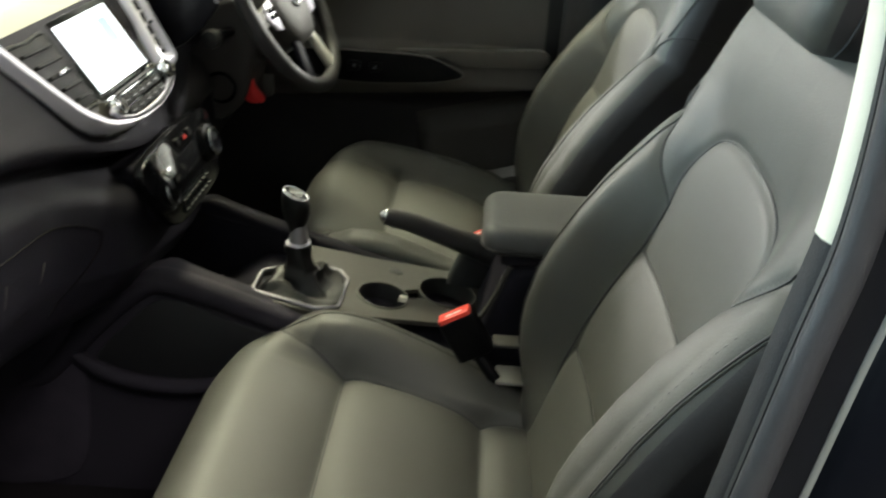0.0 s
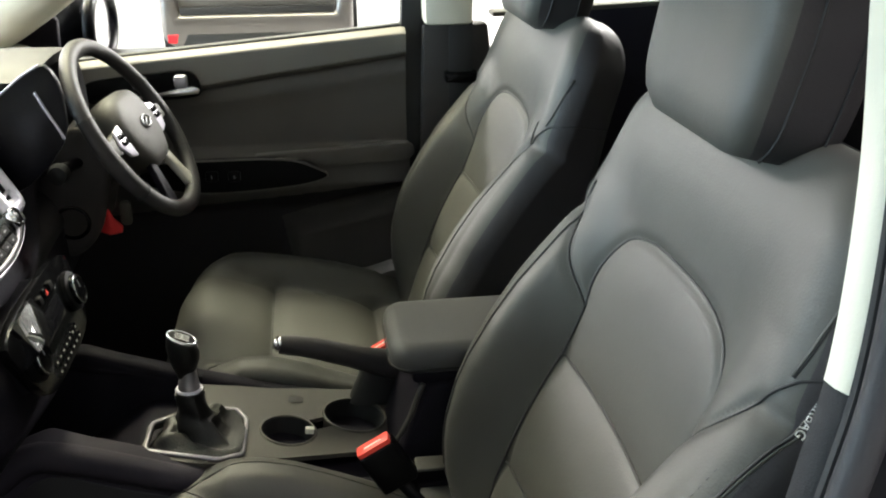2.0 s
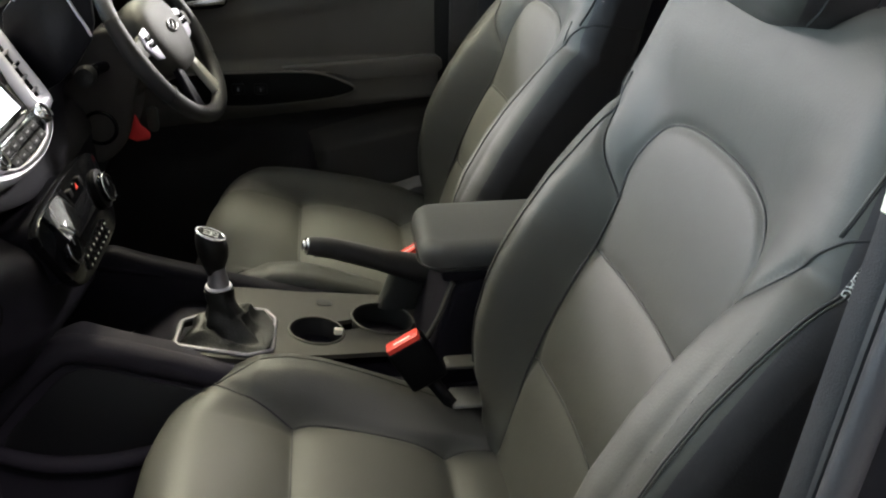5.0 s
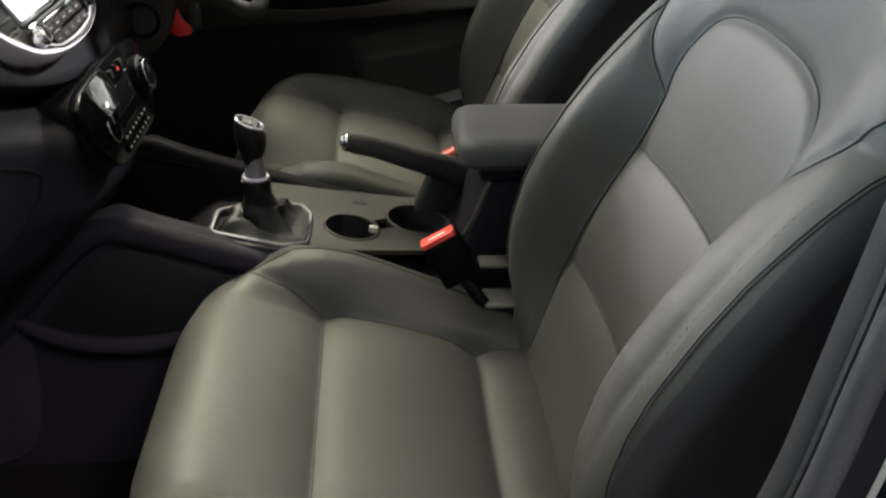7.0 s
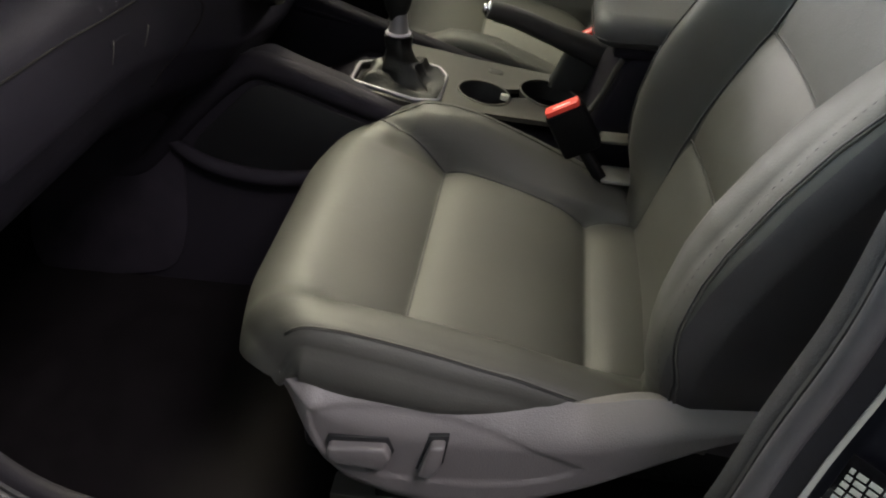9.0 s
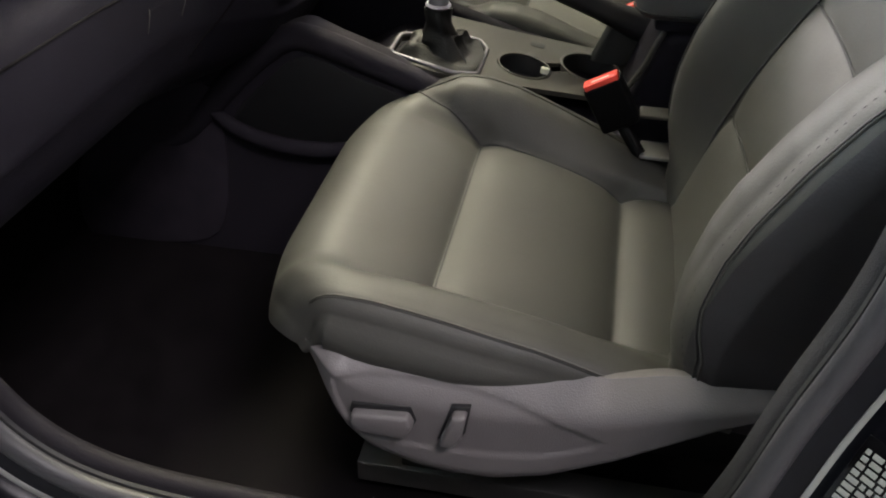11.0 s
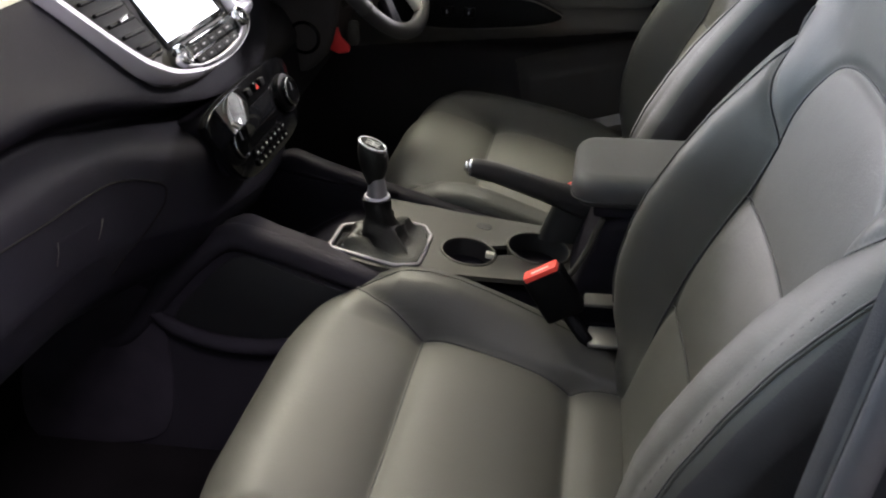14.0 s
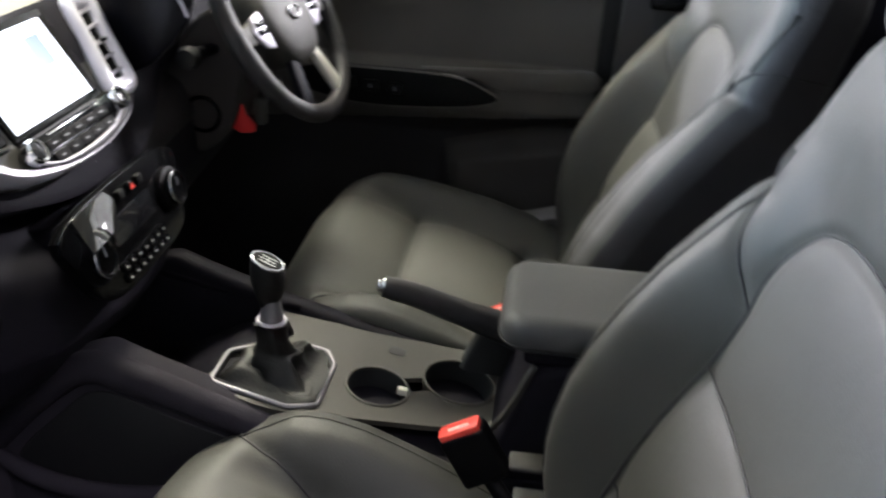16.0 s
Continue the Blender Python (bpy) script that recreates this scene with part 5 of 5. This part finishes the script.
for q in np.linspace(0, 1, 18):
    w = float(np.interp(q, [0, 0.12, 0.3, 0.5, 0.75, 0.92, 1.0], [0.0105, 0.0120, 0.0162, 0.0196, 0.0208, 0.0196, 0.0165]))
    kr.append([lever_m @ Vector((w * 0.86 * math.cos(t), 0.003 + 0.002 * q + w * 1.02 * math.sin(t), 0.018 + 0.056 * q + 0.40 * w * math.sin(t) * q ** 1.5)) for t in np.linspace(0, 2 * math.pi, 28, endpoint=False)])
loft("knob", kr, BOOT, gear, "black leather knob")
mt = lever_m @ Matrix.Translation((0, 0.005, 0.0750)) @ Matrix.Rotation(radians(21.5), 4, "X")
tube("cap_ring", [mt @ Vector((0.0155 * math.cos(t), 0.0190 * math.sin(t), 0.0)) for t in np.linspace(0, 2 * math.pi, 32, endpoint=False)], 0.0022, CHROME, gear, closed=True, sides=8)
slab("shift_cap", [(0.0148 * math.cos(t), 0.0182 * math.sin(t)) for t in np.linspace(0, 2 * math.pi, 28, endpoint=False)], "z", -0.002, 0.0018, VENTBLACK, gear, bevel=0.001, m=mt)
for k in (-1, 0, 1):
    box("shift_mark", (k * 0.006 - 0.0005, -0.010, 0.0014), (k * 0.006 + 0.0005, 0.010, 0.0021), WHITEINK, gear, bevel=0, m=mt)
box("shift_mark", (-0.006, -0.0005, 0.0014), (0.006, 0.0005, 0.0022), WHITEINK, gear, bevel=0, m=mt)

# ---- handbrake ----
brake = empty("handbrake", "black leather handbrake lever with a chrome button", "handbrake")
p = smooth_path([(0.039, 0.262, 0.798), (0.045, 0.225, 0.788), (0.057, 0.16, 0.761), (0.067, 0.11, 0.741), (0.074, 0.07, 0.728)], 6)
tube("grip", p, [0.0130, 0.0150, 0.0165, 0.021, 0.029], LEATHER_DIM, brake, sides=16)
tube("grip_end", [p[0] + (p[0] - p[1]) * 0.9, p[0], p[1]], [0.0105, 0.0125, 0.0128], CHROME, brake, sides=16)
tube("release_button", [p[0] + (p[0] - p[1]) * 1.9, p[0] + (p[0] - p[1]) * 0.7], 0.0075, CHROME, brake, sides=14)
tube("grip_seam", p[2:20] + np.array((-0.002, 0, -0.0150)), 0.001, STITCH, brake, sides=5)
br = []
for q in np.linspace(0, 1, 8):
    c = Vector((0.079, 0.118 - 0.02 * q, 0.676 + 0.066 * q))
    w, l = 0.022 - 0.004 * q, 0.048 - 0.006 * q
    br.append([(c.x + w * math.copysign(abs(math.cos(t)) ** 0.6, math.cos(t)), c.y + l * math.copysign(abs(math.sin(t)) ** 0.6, math.sin(t)), c.z) for t in np.linspace(0, 2 * math.pi, 24, endpoint=False)])
loft("boot", br, RUBBER, brake, "dark boot under the lever")

# ---- belt buckles ----
def buckle(x, y, z, lean, label):
    b = empty("belt_buckle", label, "belt buckle", "front belt buckles")
    m = Matrix.Translation((x, y, z)) @ Matrix.Rotation(radians(lean), 4, "X")
    bm_poly = rounded((-0.014, -0.026), (0.014, 0.026), 0.006, 4)
    slab("housing", bm_poly, "z", -0.066, 0.0, VENTBLACK, b, bevel=0.004, seg=3, m=m)
    slab("button", rounded((-0.012, -0.023), (0.008, 0.023), 0.003, 3), "z", -0.004, 0.006, RED, b, "bright red release button", bevel=0.003, seg=3, m=m)
    slab("slot", rounded((0.0085, -0.021), (0.0125, 0.021), 0.001, 2), "z", -0.002, 0.003, STEEL, b, bevel=0.0008, m=m)
    slab("button_print", [(-0.005, -0.012), (-0.002, -0.012), (-0.002, 0.012), (-0.005, 0.012)], "z", 0.006, 0.0064, WHITEINK, b, bevel=0, m=m)
    tube("stalk", [m @ Vector((0, 0, -0.06)), m @ Vector((0, -0.01, -0.2))], 0.009, VENTBLACK, b, sides=10)
    return b


buckle(-0.152, 0.143, 0.742, -30, "red-buttoned seat belt buckle beside the passenger seat")
buckle(0.098, 0.112, 0.752, -30, "red-buttoned seat belt buckle beside the driver seat")

# ---- glovebox ----
# lid shut line and catch on the passenger side of the dashboard
glove = [(-0.68, 0.606, 0.936), (-0.534, 0.6045, 0.929), (-0.446, 0.6045, 0.921), (-0.341, 0.605, 0.912), (-0.285, 0.605, 0.899), (-0.245, 0.605, 0.878), (-0.243, 0.605, 0.862), (-0.258, 0.606, 0.845), (-0.30, 0.608, 0.818), (-0.33, 0.612, 0.80)]


def on_dash(x, z):
    """The dashboard's face at this height."""
    r = dash_ring(float(x))
    seg = [(a, b) for a, b in zip(r[:-1], r[1:]) if (a[2] - z) * (b[2] - z) <= 0 and a[2] < 1.0 and a[1] < 0.68]
    if not seg:
        return 0.606
    a, b = seg[-1] if z < dash_crease(x) - 0.04 else seg[0]
    f = (z - a[2]) / (b[2] - a[2] + 1e-9)
    return a[1] + f * (b[1] - a[1])


gl = [(x, on_dash(x, z) - 0.0002, z) for x, y, z in smooth_path(glove, 5)]
tube("glovebox_seam", gl, 0.0016, CARPET, dash, sides=6)
yc = min(on_dash(-0.44, 0.88), on_dash(-0.36, 0.88))
slab("glovebox_catch", [tuple(q) for q in smooth_path([(-0.440, 0.897), (-0.354, 0.884), (-0.362, 0.864), (-0.405, 0.862), (-0.448, 0.874)], 3, closed=True)], "y", yc + 0.0004, yc + 0.02, PLASTIC, dash, "flush glovebox catch", bevel=0.001)
# thin grey tubes imitate two glints on the catch
for xa, za, xb, zb in ((-0.436, 0.898, -0.446, 0.876), (-0.350, 0.883, -0.366, 0.865)):
    tube("catch_glint", [(xa, yc - 0.0015, za), ((xa + xb) / 2 + 0.002, yc - 0.0015, (za + zb) / 2), (xb, yc - 0.0015, zb)], 0.0006, PLASTIC_GREY, dash, sides=6)

# ---- instruments and steering ----
binnacle = empty("instrument_binnacle", "hooded instrument binnacle with dark dials", "instrument cluster")
hood = []
for y, s in ((0.592, 1.0), (0.600, 1.03), (0.66, 1.04), (0.80, 1.02), (0.90, 0.9)):
    ring = []
    for t in np.linspace(-0.25, 2.2, 28):
        ring.append((0.385 + 0.19 * s * math.copysign(abs(math.cos(t)) ** 0.75, math.cos(t)), y, 1.035 + (0.120 * s) * math.copysign(abs(math.sin(t)) ** 0.85, math.sin(t)) + 0.0 * y))
    for t in np.linspace(2.2, -0.25, 28):
        ring.append((0.385 + 0.172 * s * math.copysign(abs(math.cos(t)) ** 0.75, math.cos(t)), y + 0.006, 1.033 + (0.105 * s) * math.copysign(abs(math.sin(t)) ** 0.85, math.sin(t))))
    hood.append(ring)
loft("hood", hood, RUBBER, binnacle)
slab("dial_face", [(0.22, 0.985), (0.55, 0.985), (0.55, 1.08), (0.50, 1.125), (0.27, 1.125), (0.22, 1.08)], "y", 0.70, 0.71, DARKGLASS, binnacle, bevel=0.002)
for a in (0.30, 0.47):
    tube("dial_ring", [(a + 0.045 * math.cos(t), 0.698, 1.05 + 0.045 * math.sin(t)) for t in np.linspace(0, 2 * math.pi, 30, endpoint=False)], 0.003, SATIN, binnacle, closed=True, sides=6)
slab("side_lens", [tuple(q) for q in smooth_path([(0.66, 1.105), (0.617, 1.139), (0.585, 1.163), (0.560, 1.174), (0.544, 1.150), (0.540, 1.110), (0.548, 1.062), (0.600, 1.004), (0.66, 0.990)], 2, closed=True)], "x", 0.190, 0.205, PAINT, binnacle, "smooth black instrument surround", bevel=0.003)
tube("hood_trim", smooth_path([(0.186, 0.575, 1.138), (0.186, 0.563, 1.110), (0.186, 0.551, 1.086), (0.187, 0.545, 1.070)], 5), 0.0022, SATIN, binnacle, sides=8)
tube("hood_trim", smooth_path([(0.186, 0.640, 1.122), (0.186, 0.617, 1.139), (0.186, 0.590, 1.160), (0.186, 0.564, 1.175)], 5), 0.0016, SATIN, binnacle, sides=8)

WC, WT = Vector((0.41, 0.488, 1.027)), radians(30.4)
MW = Matrix.Translation(WC) @ Matrix.Rotation(-0.13, 4, "Z") @ Matrix.Rotation(radians(90) - WT, 4, "X") @ Matrix.Scale(0.88, 4)
# local x across, y up the wheel, z towards the driver
wheel = empty("steering_wheel", "black leather steering wheel with silver spokes", "steering wheel")
R_W = 0.172
rim = []
for k in range(72):
    t = 2 * math.pi * k / 72
    rr_ = []
    fat = 0.0165 + 0.0025 * math.exp(-((abs((t * 180 / math.pi + 90) % 360 - 180) - 100) / 18) ** 2)
    for i in range(14):
        a = 2 * math.pi * i / 14
        rr_.append(MW @ Vector(((R_W + fat * math.cos(a)) * math.cos(t), (R_W + fat * math.cos(a)) * math.sin(t), fat * 0.85 * math.sin(a))))
    rim.append(rr_)
rim.append(rim[0])
loft("rim", rim, LEATHER_DIM, wheel, "black leather rim", cap=False)
for t0 in (20, 160, 212, 328):
    t = radians(t0)
    tube("rim_seam", [MW @ Vector(((R_W + 0.0192 * math.cos(a)) * math.cos(t), (R_W + 0.0192 * math.cos(a)) * math.sin(t), 0.0165 * math.sin(a))) for a in np.linspace(0, 2 * math.pi, 16, endpoint=False)], 0.0008, THREAD, wheel, closed=True, sides=5)
hubp = smooth_path([(0.0, 0.066), (0.055, 0.058), (0.082, 0.020), (0.074, -0.030), (0.045, -0.065), (0.0, -0.072), (-0.045, -0.065), (-0.074, -0.030), (-0.082, 0.020), (-0.055, 0.058)], 4, closed=True)
hr = []
for s, h in ((0.96, -0.045), (1.0, -0.02), (1.0, 0.002), (0.94, 0.016), (0.75, 0.026), (0.4, 0.031), (0.02, 0.032)):
    hr.append([MW @ Vector((a * s * 1.12, b * s * 1.12, h * 0.8)) for a, b in hubp])
loft("hub_pad", hr, PLASTIC_GREY, wheel, "soft dark grey hub pad")
tube("maker_badge", [MW @ Vector((0.019 * math.cos(t), 0.011 * math.sin(t), 0.0275)) for t in np.linspace(0, 2 * math.pi, 24, endpoint=False)], 0.0022, CHROME, wheel, "oval chrome badge", closed=True, sides=8)
box("badge_bar", (-0.010, -0.002, 0.026), (0.010, 0.002, 0.0295), CHROME, wheel, bevel=0.001, m=MW @ Matrix.Rotation(radians(35), 4, "Z"))
for sx in (-1, 1):
    pts = [(sx * 0.075, 0.022), (sx * 0.115, 0.016), (sx * 0.163, 0.010), (sx * 0.163, -0.020), (sx * 0.115, -0.022), (sx * 0.072, -0.020)]
    slab("spoke", pts if sx > 0 else pts[::-1], "z", -0.012, 0.008, PLASTIC_GREY, wheel, bevel=0.004, m=MW)
    pts = [(sx * 0.086, 0.026), (sx * 0.120, 0.020), (sx * 0.132, -0.006), (sx * 0.112, -0.034), (sx * 0.084, -0.040)]
    slab("switch_pad", pts if sx > 0 else pts[::-1], "z", 0.006, 0.0125, SATIN, wheel, "silver switch pad", bevel=0.003, m=MW)
    for dy in (-0.007, 0.006):
        slab("wheel_button", rounded((sx * 0.105 - 0.014, dy - 0.005), (sx * 0.105 + 0.014, dy + 0.005), 0.003, 3), "z", 0.012, 0.0155, GLOSS, wheel, bevel=0.001, m=MW)
    pts = [(sx * 0.030, -0.060), (sx * 0.052, -0.052), (sx * 0.082, -0.135), (sx * 0.074, -0.158), (sx * 0.052, -0.158)]
    slab("lower_spoke", pts if sx > 0 else pts[::-1], "z", -0.006, 0.008, SILVERPAINT if sx > 0 else PLASTIC, wheel, "satin silver lower spoke" if sx > 0 else "black lower spoke", bevel=0.004, m=MW)
column = empty("steering_column", "dark plastic steering column shroud with stalks", "steering column")
cr = []
for q, w, h in ((0.02, 0.058, 0.052), (0.05, 0.066, 0.060), (0.11, 0.070, 0.066), (0.18, 0.066, 0.060), (0.26, 0.055, 0.045)):
    cr.append([MW @ Vector((w * math.copysign(abs(math.cos(t)) ** 0.6, math.cos(t)), -0.012 + h * math.copysign(abs(math.sin(t)) ** 0.6, math.sin(t)), -0.03 - q)) for t in np.linspace(0, 2 * math.pi, 32, endpoint=False)])
loft("shroud", cr, MAPTRIM, column)
slab("lower_shroud", [tuple(q) for q in smooth_path([(0.520, 1.020), (0.575, 1.045), (0.628, 0.990), (0.652, 0.930), (0.648, 0.868), (0.606, 0.828), (0.560, 0.856), (0.536, 0.915)], 4, closed=True)], "x", 0.340, 0.480, COLUMNTRIM, column, "dark lower shroud", bevel=0.018, seg=4)
tube("lock_ring", [(0.336, 0.590 + 0.026 * math.cos(t), 0.892 + 0.026 * math.sin(t)) for t in np.linspace(0, 2 * math.pi, 28, endpoint=False)], 0.003, GLOSS, column, closed=True, sides=8)
lathe("ignition_lock", [(0, -0.01), (0.021, -0.01), (0.021, 0.010), (0.017, 0.014), (0.012, 0.012), (0, 0.012)], MW @ Matrix.Translation((0.07, -0.055, -0.09)) @ Matrix.Rotation(radians(60), 4, "Y"), GLOSS, column)
tube("stalk", [MW @ Vector((-0.05, 0.0, -0.075)), Vector((0.325, 0.580, 0.990)), Vector((0.292, 0.586, 0.990))], [0.008, 0.009, 0.013], PLASTIC, column, sides=12)
lathe("stalk_tip", [(0, 0), (0.015, 0), (0.017, 0.010), (0.014, 0.024), (0, 0.026)], Matrix.Translation((0.296, 0.586, 0.990)) @ Matrix.Rotation(radians(-90), 4, "Y"), RUBBER, column, sides=20)
tube("stalk", [MW @ Vector((0.05, 0.0, -0.075)), MW @ Vector((0.10, 0.008, -0.07)), MW @ Vector((0.15, 0.012, -0.06))], [0.008, 0.008, 0.012], PLASTIC, column, sides=12)
tag = slab("red_key_tag", [(0.555, 0.866), (0.546, 0.901), (0.537, 0.906), (0.531, 0.888), (0.517, 0.873), (0.519, 0.862), (0.540, 0.859)], "x", 0.358, 0.366, REDFAB, None, "", 0.003)
tagged(tag, "bright red fabric key tag hanging under the column", "key tag")
tube("tag_strap", [(0.362, 0.540, 0.902), (0.372, 0.545, 0.918), (0.39, 0.55, 0.935)], 0.0025, VENTBLACK, tag, "black key strap", sides=6)
slab("key_fob", rounded((0.503, 0.872), (0.521, 0.914), 0.007, 4), "x", 0.366, 0.378, PLASTIC_GREY, tag, "dark grey key fob", bevel=0.003)
# driver's knee panel and pedals
knee = empty("knee_panel", "dark lower dashboard panel on the driver side", "trim panel")
slab("panel", [(0.64, 0.78), (0.60, 0.90), (0.63, 0.95), (0.75, 0.95), (0.75, 0.70)], "x", 0.125, 0.68, DIMTRIM, knee, bevel=0.02, seg=3)


# ---- hall round the car ----
tagged(raw("ground", [(-30, -30, 0), (30, -30, 0), (30, 30, 0), (-30, 30, 0)], [(0, 1, 2, 3)], CONCRETE, smooth=False), "grey concrete hall floor", "floor", kind="structure")
# west and south walls are unseen and kept grey to dim that side
for nm, lo, hi in (("wall_east", (12.0, -12, 0), (12.2, 12, 4.6)), ("wall_west", (-8.2, -12, 0), (-8.0, 12, 4.6)), ("wall_north", (-8, 12, 0), (12, 12.2, 4.6)), ("wall_south", (-8, -12.2, 0), (12, -12, 4.6)), ("roof_slab", (-8.2, -12.2, 4.6), (12.2, 12.2, 4.8))):
    tagged(box(nm, lo, hi, DIMWALL if nm in ("wall_west", "wall_south") else WALLPAINT, bevel=0), ("unseen hall wall, grey to bounce less light" if nm in ("wall_west", "wall_south") else "white painted hall wall") if "wall" in nm else "white painted hall roof", "wall" if "wall" in nm else "roof", kind="structure")

# parked car seen from behind, across the hall
parked = empty("parked_car", "grey hatchback parked across the hall, seen from behind", "car")
CX, CY = 6.2, 0.535
def car_slab(name, poly, x0, x1, mat, bevel, label=""):
    return slab(name, [(CY + a, b) for a, b in poly], "x", CX + x0, CX + x1, mat, parked, label, bevel=bevel, seg=3)
half = [(0.0, 1.50), (0.40, 1.49), (0.53, 1.42), (0.62, 1.02), (0.70, 0.86), (0.715, 0.55), (0.70, 0.22), (0.0, 0.20)]
car_slab("body", half + [(-a, b) for a, b in half[-2:0:-1]], 0.06, 3.9, TAILPAINT, 0.05)
car_slab("bumper", [(-0.71, 0.60), (-0.60, 0.62), (-0.575, 0.44), (0.575, 0.44), (0.60, 0.62), (0.71, 0.60), (0.71, 0.28), (0.62, 0.19), (-0.62, 0.19), (-0.71, 0.28)], -0.05, 0.3, CARPAINT, 0.05, "grey bumper")
car_slab("bumper_insert", [(-0.52, 0.300), (0.52, 0.300), (0.57, 0.195), (-0.57, 0.195)], -0.058, 0.0, RUBBER, 0.01)
car_slab("tailgate_gap", [(-0.57, 0.492), (0.57, 0.492), (0.565, 0.438), (-0.565, 0.438)], -0.020, 0.0, RUBBER, 0.004)
for s in (1, -1):
    car_slab("reflector", [(s * 0.665, 0.300), (s * 0.585, 0.302), (s * 0.60, 0.235), (s * 0.665, 0.240)], -0.062, -0.03, LAMPRED, 0.006)
    car_slab("tail_lamp", [(s * 0.71, 0.98), (s * 0.52, 0.95), (s * 0.54, 0.80), (s * 0.72, 0.78)], 0.02, 0.1, LAMPRED, 0.01)
    for xx in (0.7, 3.2):
        lathe("wheel", [(0, -0.11), (0.2, -0.11), (0.31, -0.1), (0.31, 0.1), (0.2, 0.11), (0, 0.11)], Matrix.Translation((CX + xx, CY + s * 0.66, 0.31)) @ Matrix.Rotation(radians(90), 4, "X"), RUBBER, parked)
car_slab("rear_window", [(-0.48, 1.38), (0.48, 1.38), (0.56, 1.02), (-0.56, 1.02)], 0.05, 0.075, DARKGLASS, 0.004)
car_slab("number_plate", [(-0.26, 0.735), (0.26, 0.735), (0.26, 0.625), (-0.26, 0.625)], 0.03, 0.055, YELLOW, 0.004, "yellow plate with dark bars")
for k in range(7):
    a = -0.21 + k * 0.065
    car_slab("print_bar", [(a, 0.710), (a + 0.03, 0.710), (a + 0.03, 0.650), (a, 0.650)], 0.026, 0.032, RUBBER, 0)

# unseen housings in the hall roof for the added lamps
for k, (x, y) in enumerate(((-2.6, -1.6), (2.6, 1.0), (2.6, 3.4), (7.5, -4.5), (7.5, 7.0))):
    lamp = empty("added_light_box", "unseen white housing over an added lamp", "lamp", "hall lights")
    box("housing", (x - 0.35, y - 0.9, 4.50), (x + 0.35, y + 0.9, 4.60), WALLPAINT, lamp, bevel=0.01)

# rest of the car's shell and an open door, unseen, added to shade the footwell
shell_car = empty("car_body", "unseen black body panels that keep light off the footwell", "car")
slab("front_wing", [(0.84, 0.30), (2.1, 0.30), (2.2, 0.75), (1.9, 0.95), (1.2, 1.05), (0.90, 1.06)], "x", -0.92, -0.86, PAINT, shell_car, bevel=0.03)
slab("front_wing", [(0.84, 0.30), (2.1, 0.30), (2.2, 0.75), (1.9, 0.95), (1.2, 1.05), (0.90, 1.06)], "x", 0.86, 0.92, PAINT, shell_car, bevel=0.03)
slab("bonnet", [(1.28, 1.03), (1.7, 1.0), (2.15, 0.88), (2.15, 0.84), (1.28, 0.99)], "x", -0.85, 0.85, PAINT, shell_car, bevel=0.01)
slab("hinge_post", [(0.80, 0.42), (1.0, 0.42), (1.0, 1.05), (0.86, 1.05)], "x", -0.86, -0.74, PAINT, shell_car, bevel=0.01)
open_door = empty("door_4", "unseen black front door, standing open to shade the footwell", "car door", kind="structure")
MD = Matrix.Translation((-0.86, 0.92, 0)) @ Matrix.Rotation(radians(22), 4, "Z")
slab("door_leaf", [(0.0, 0.45), (0.85, 0.45), (0.95, 0.9), (0.95, 1.12), (0.0, 1.07)], "y", -0.06, 0.06, PLASTIC, open_door, bevel=0.02, m=MD @ Matrix.Rotation(radians(180), 4, "Z"))
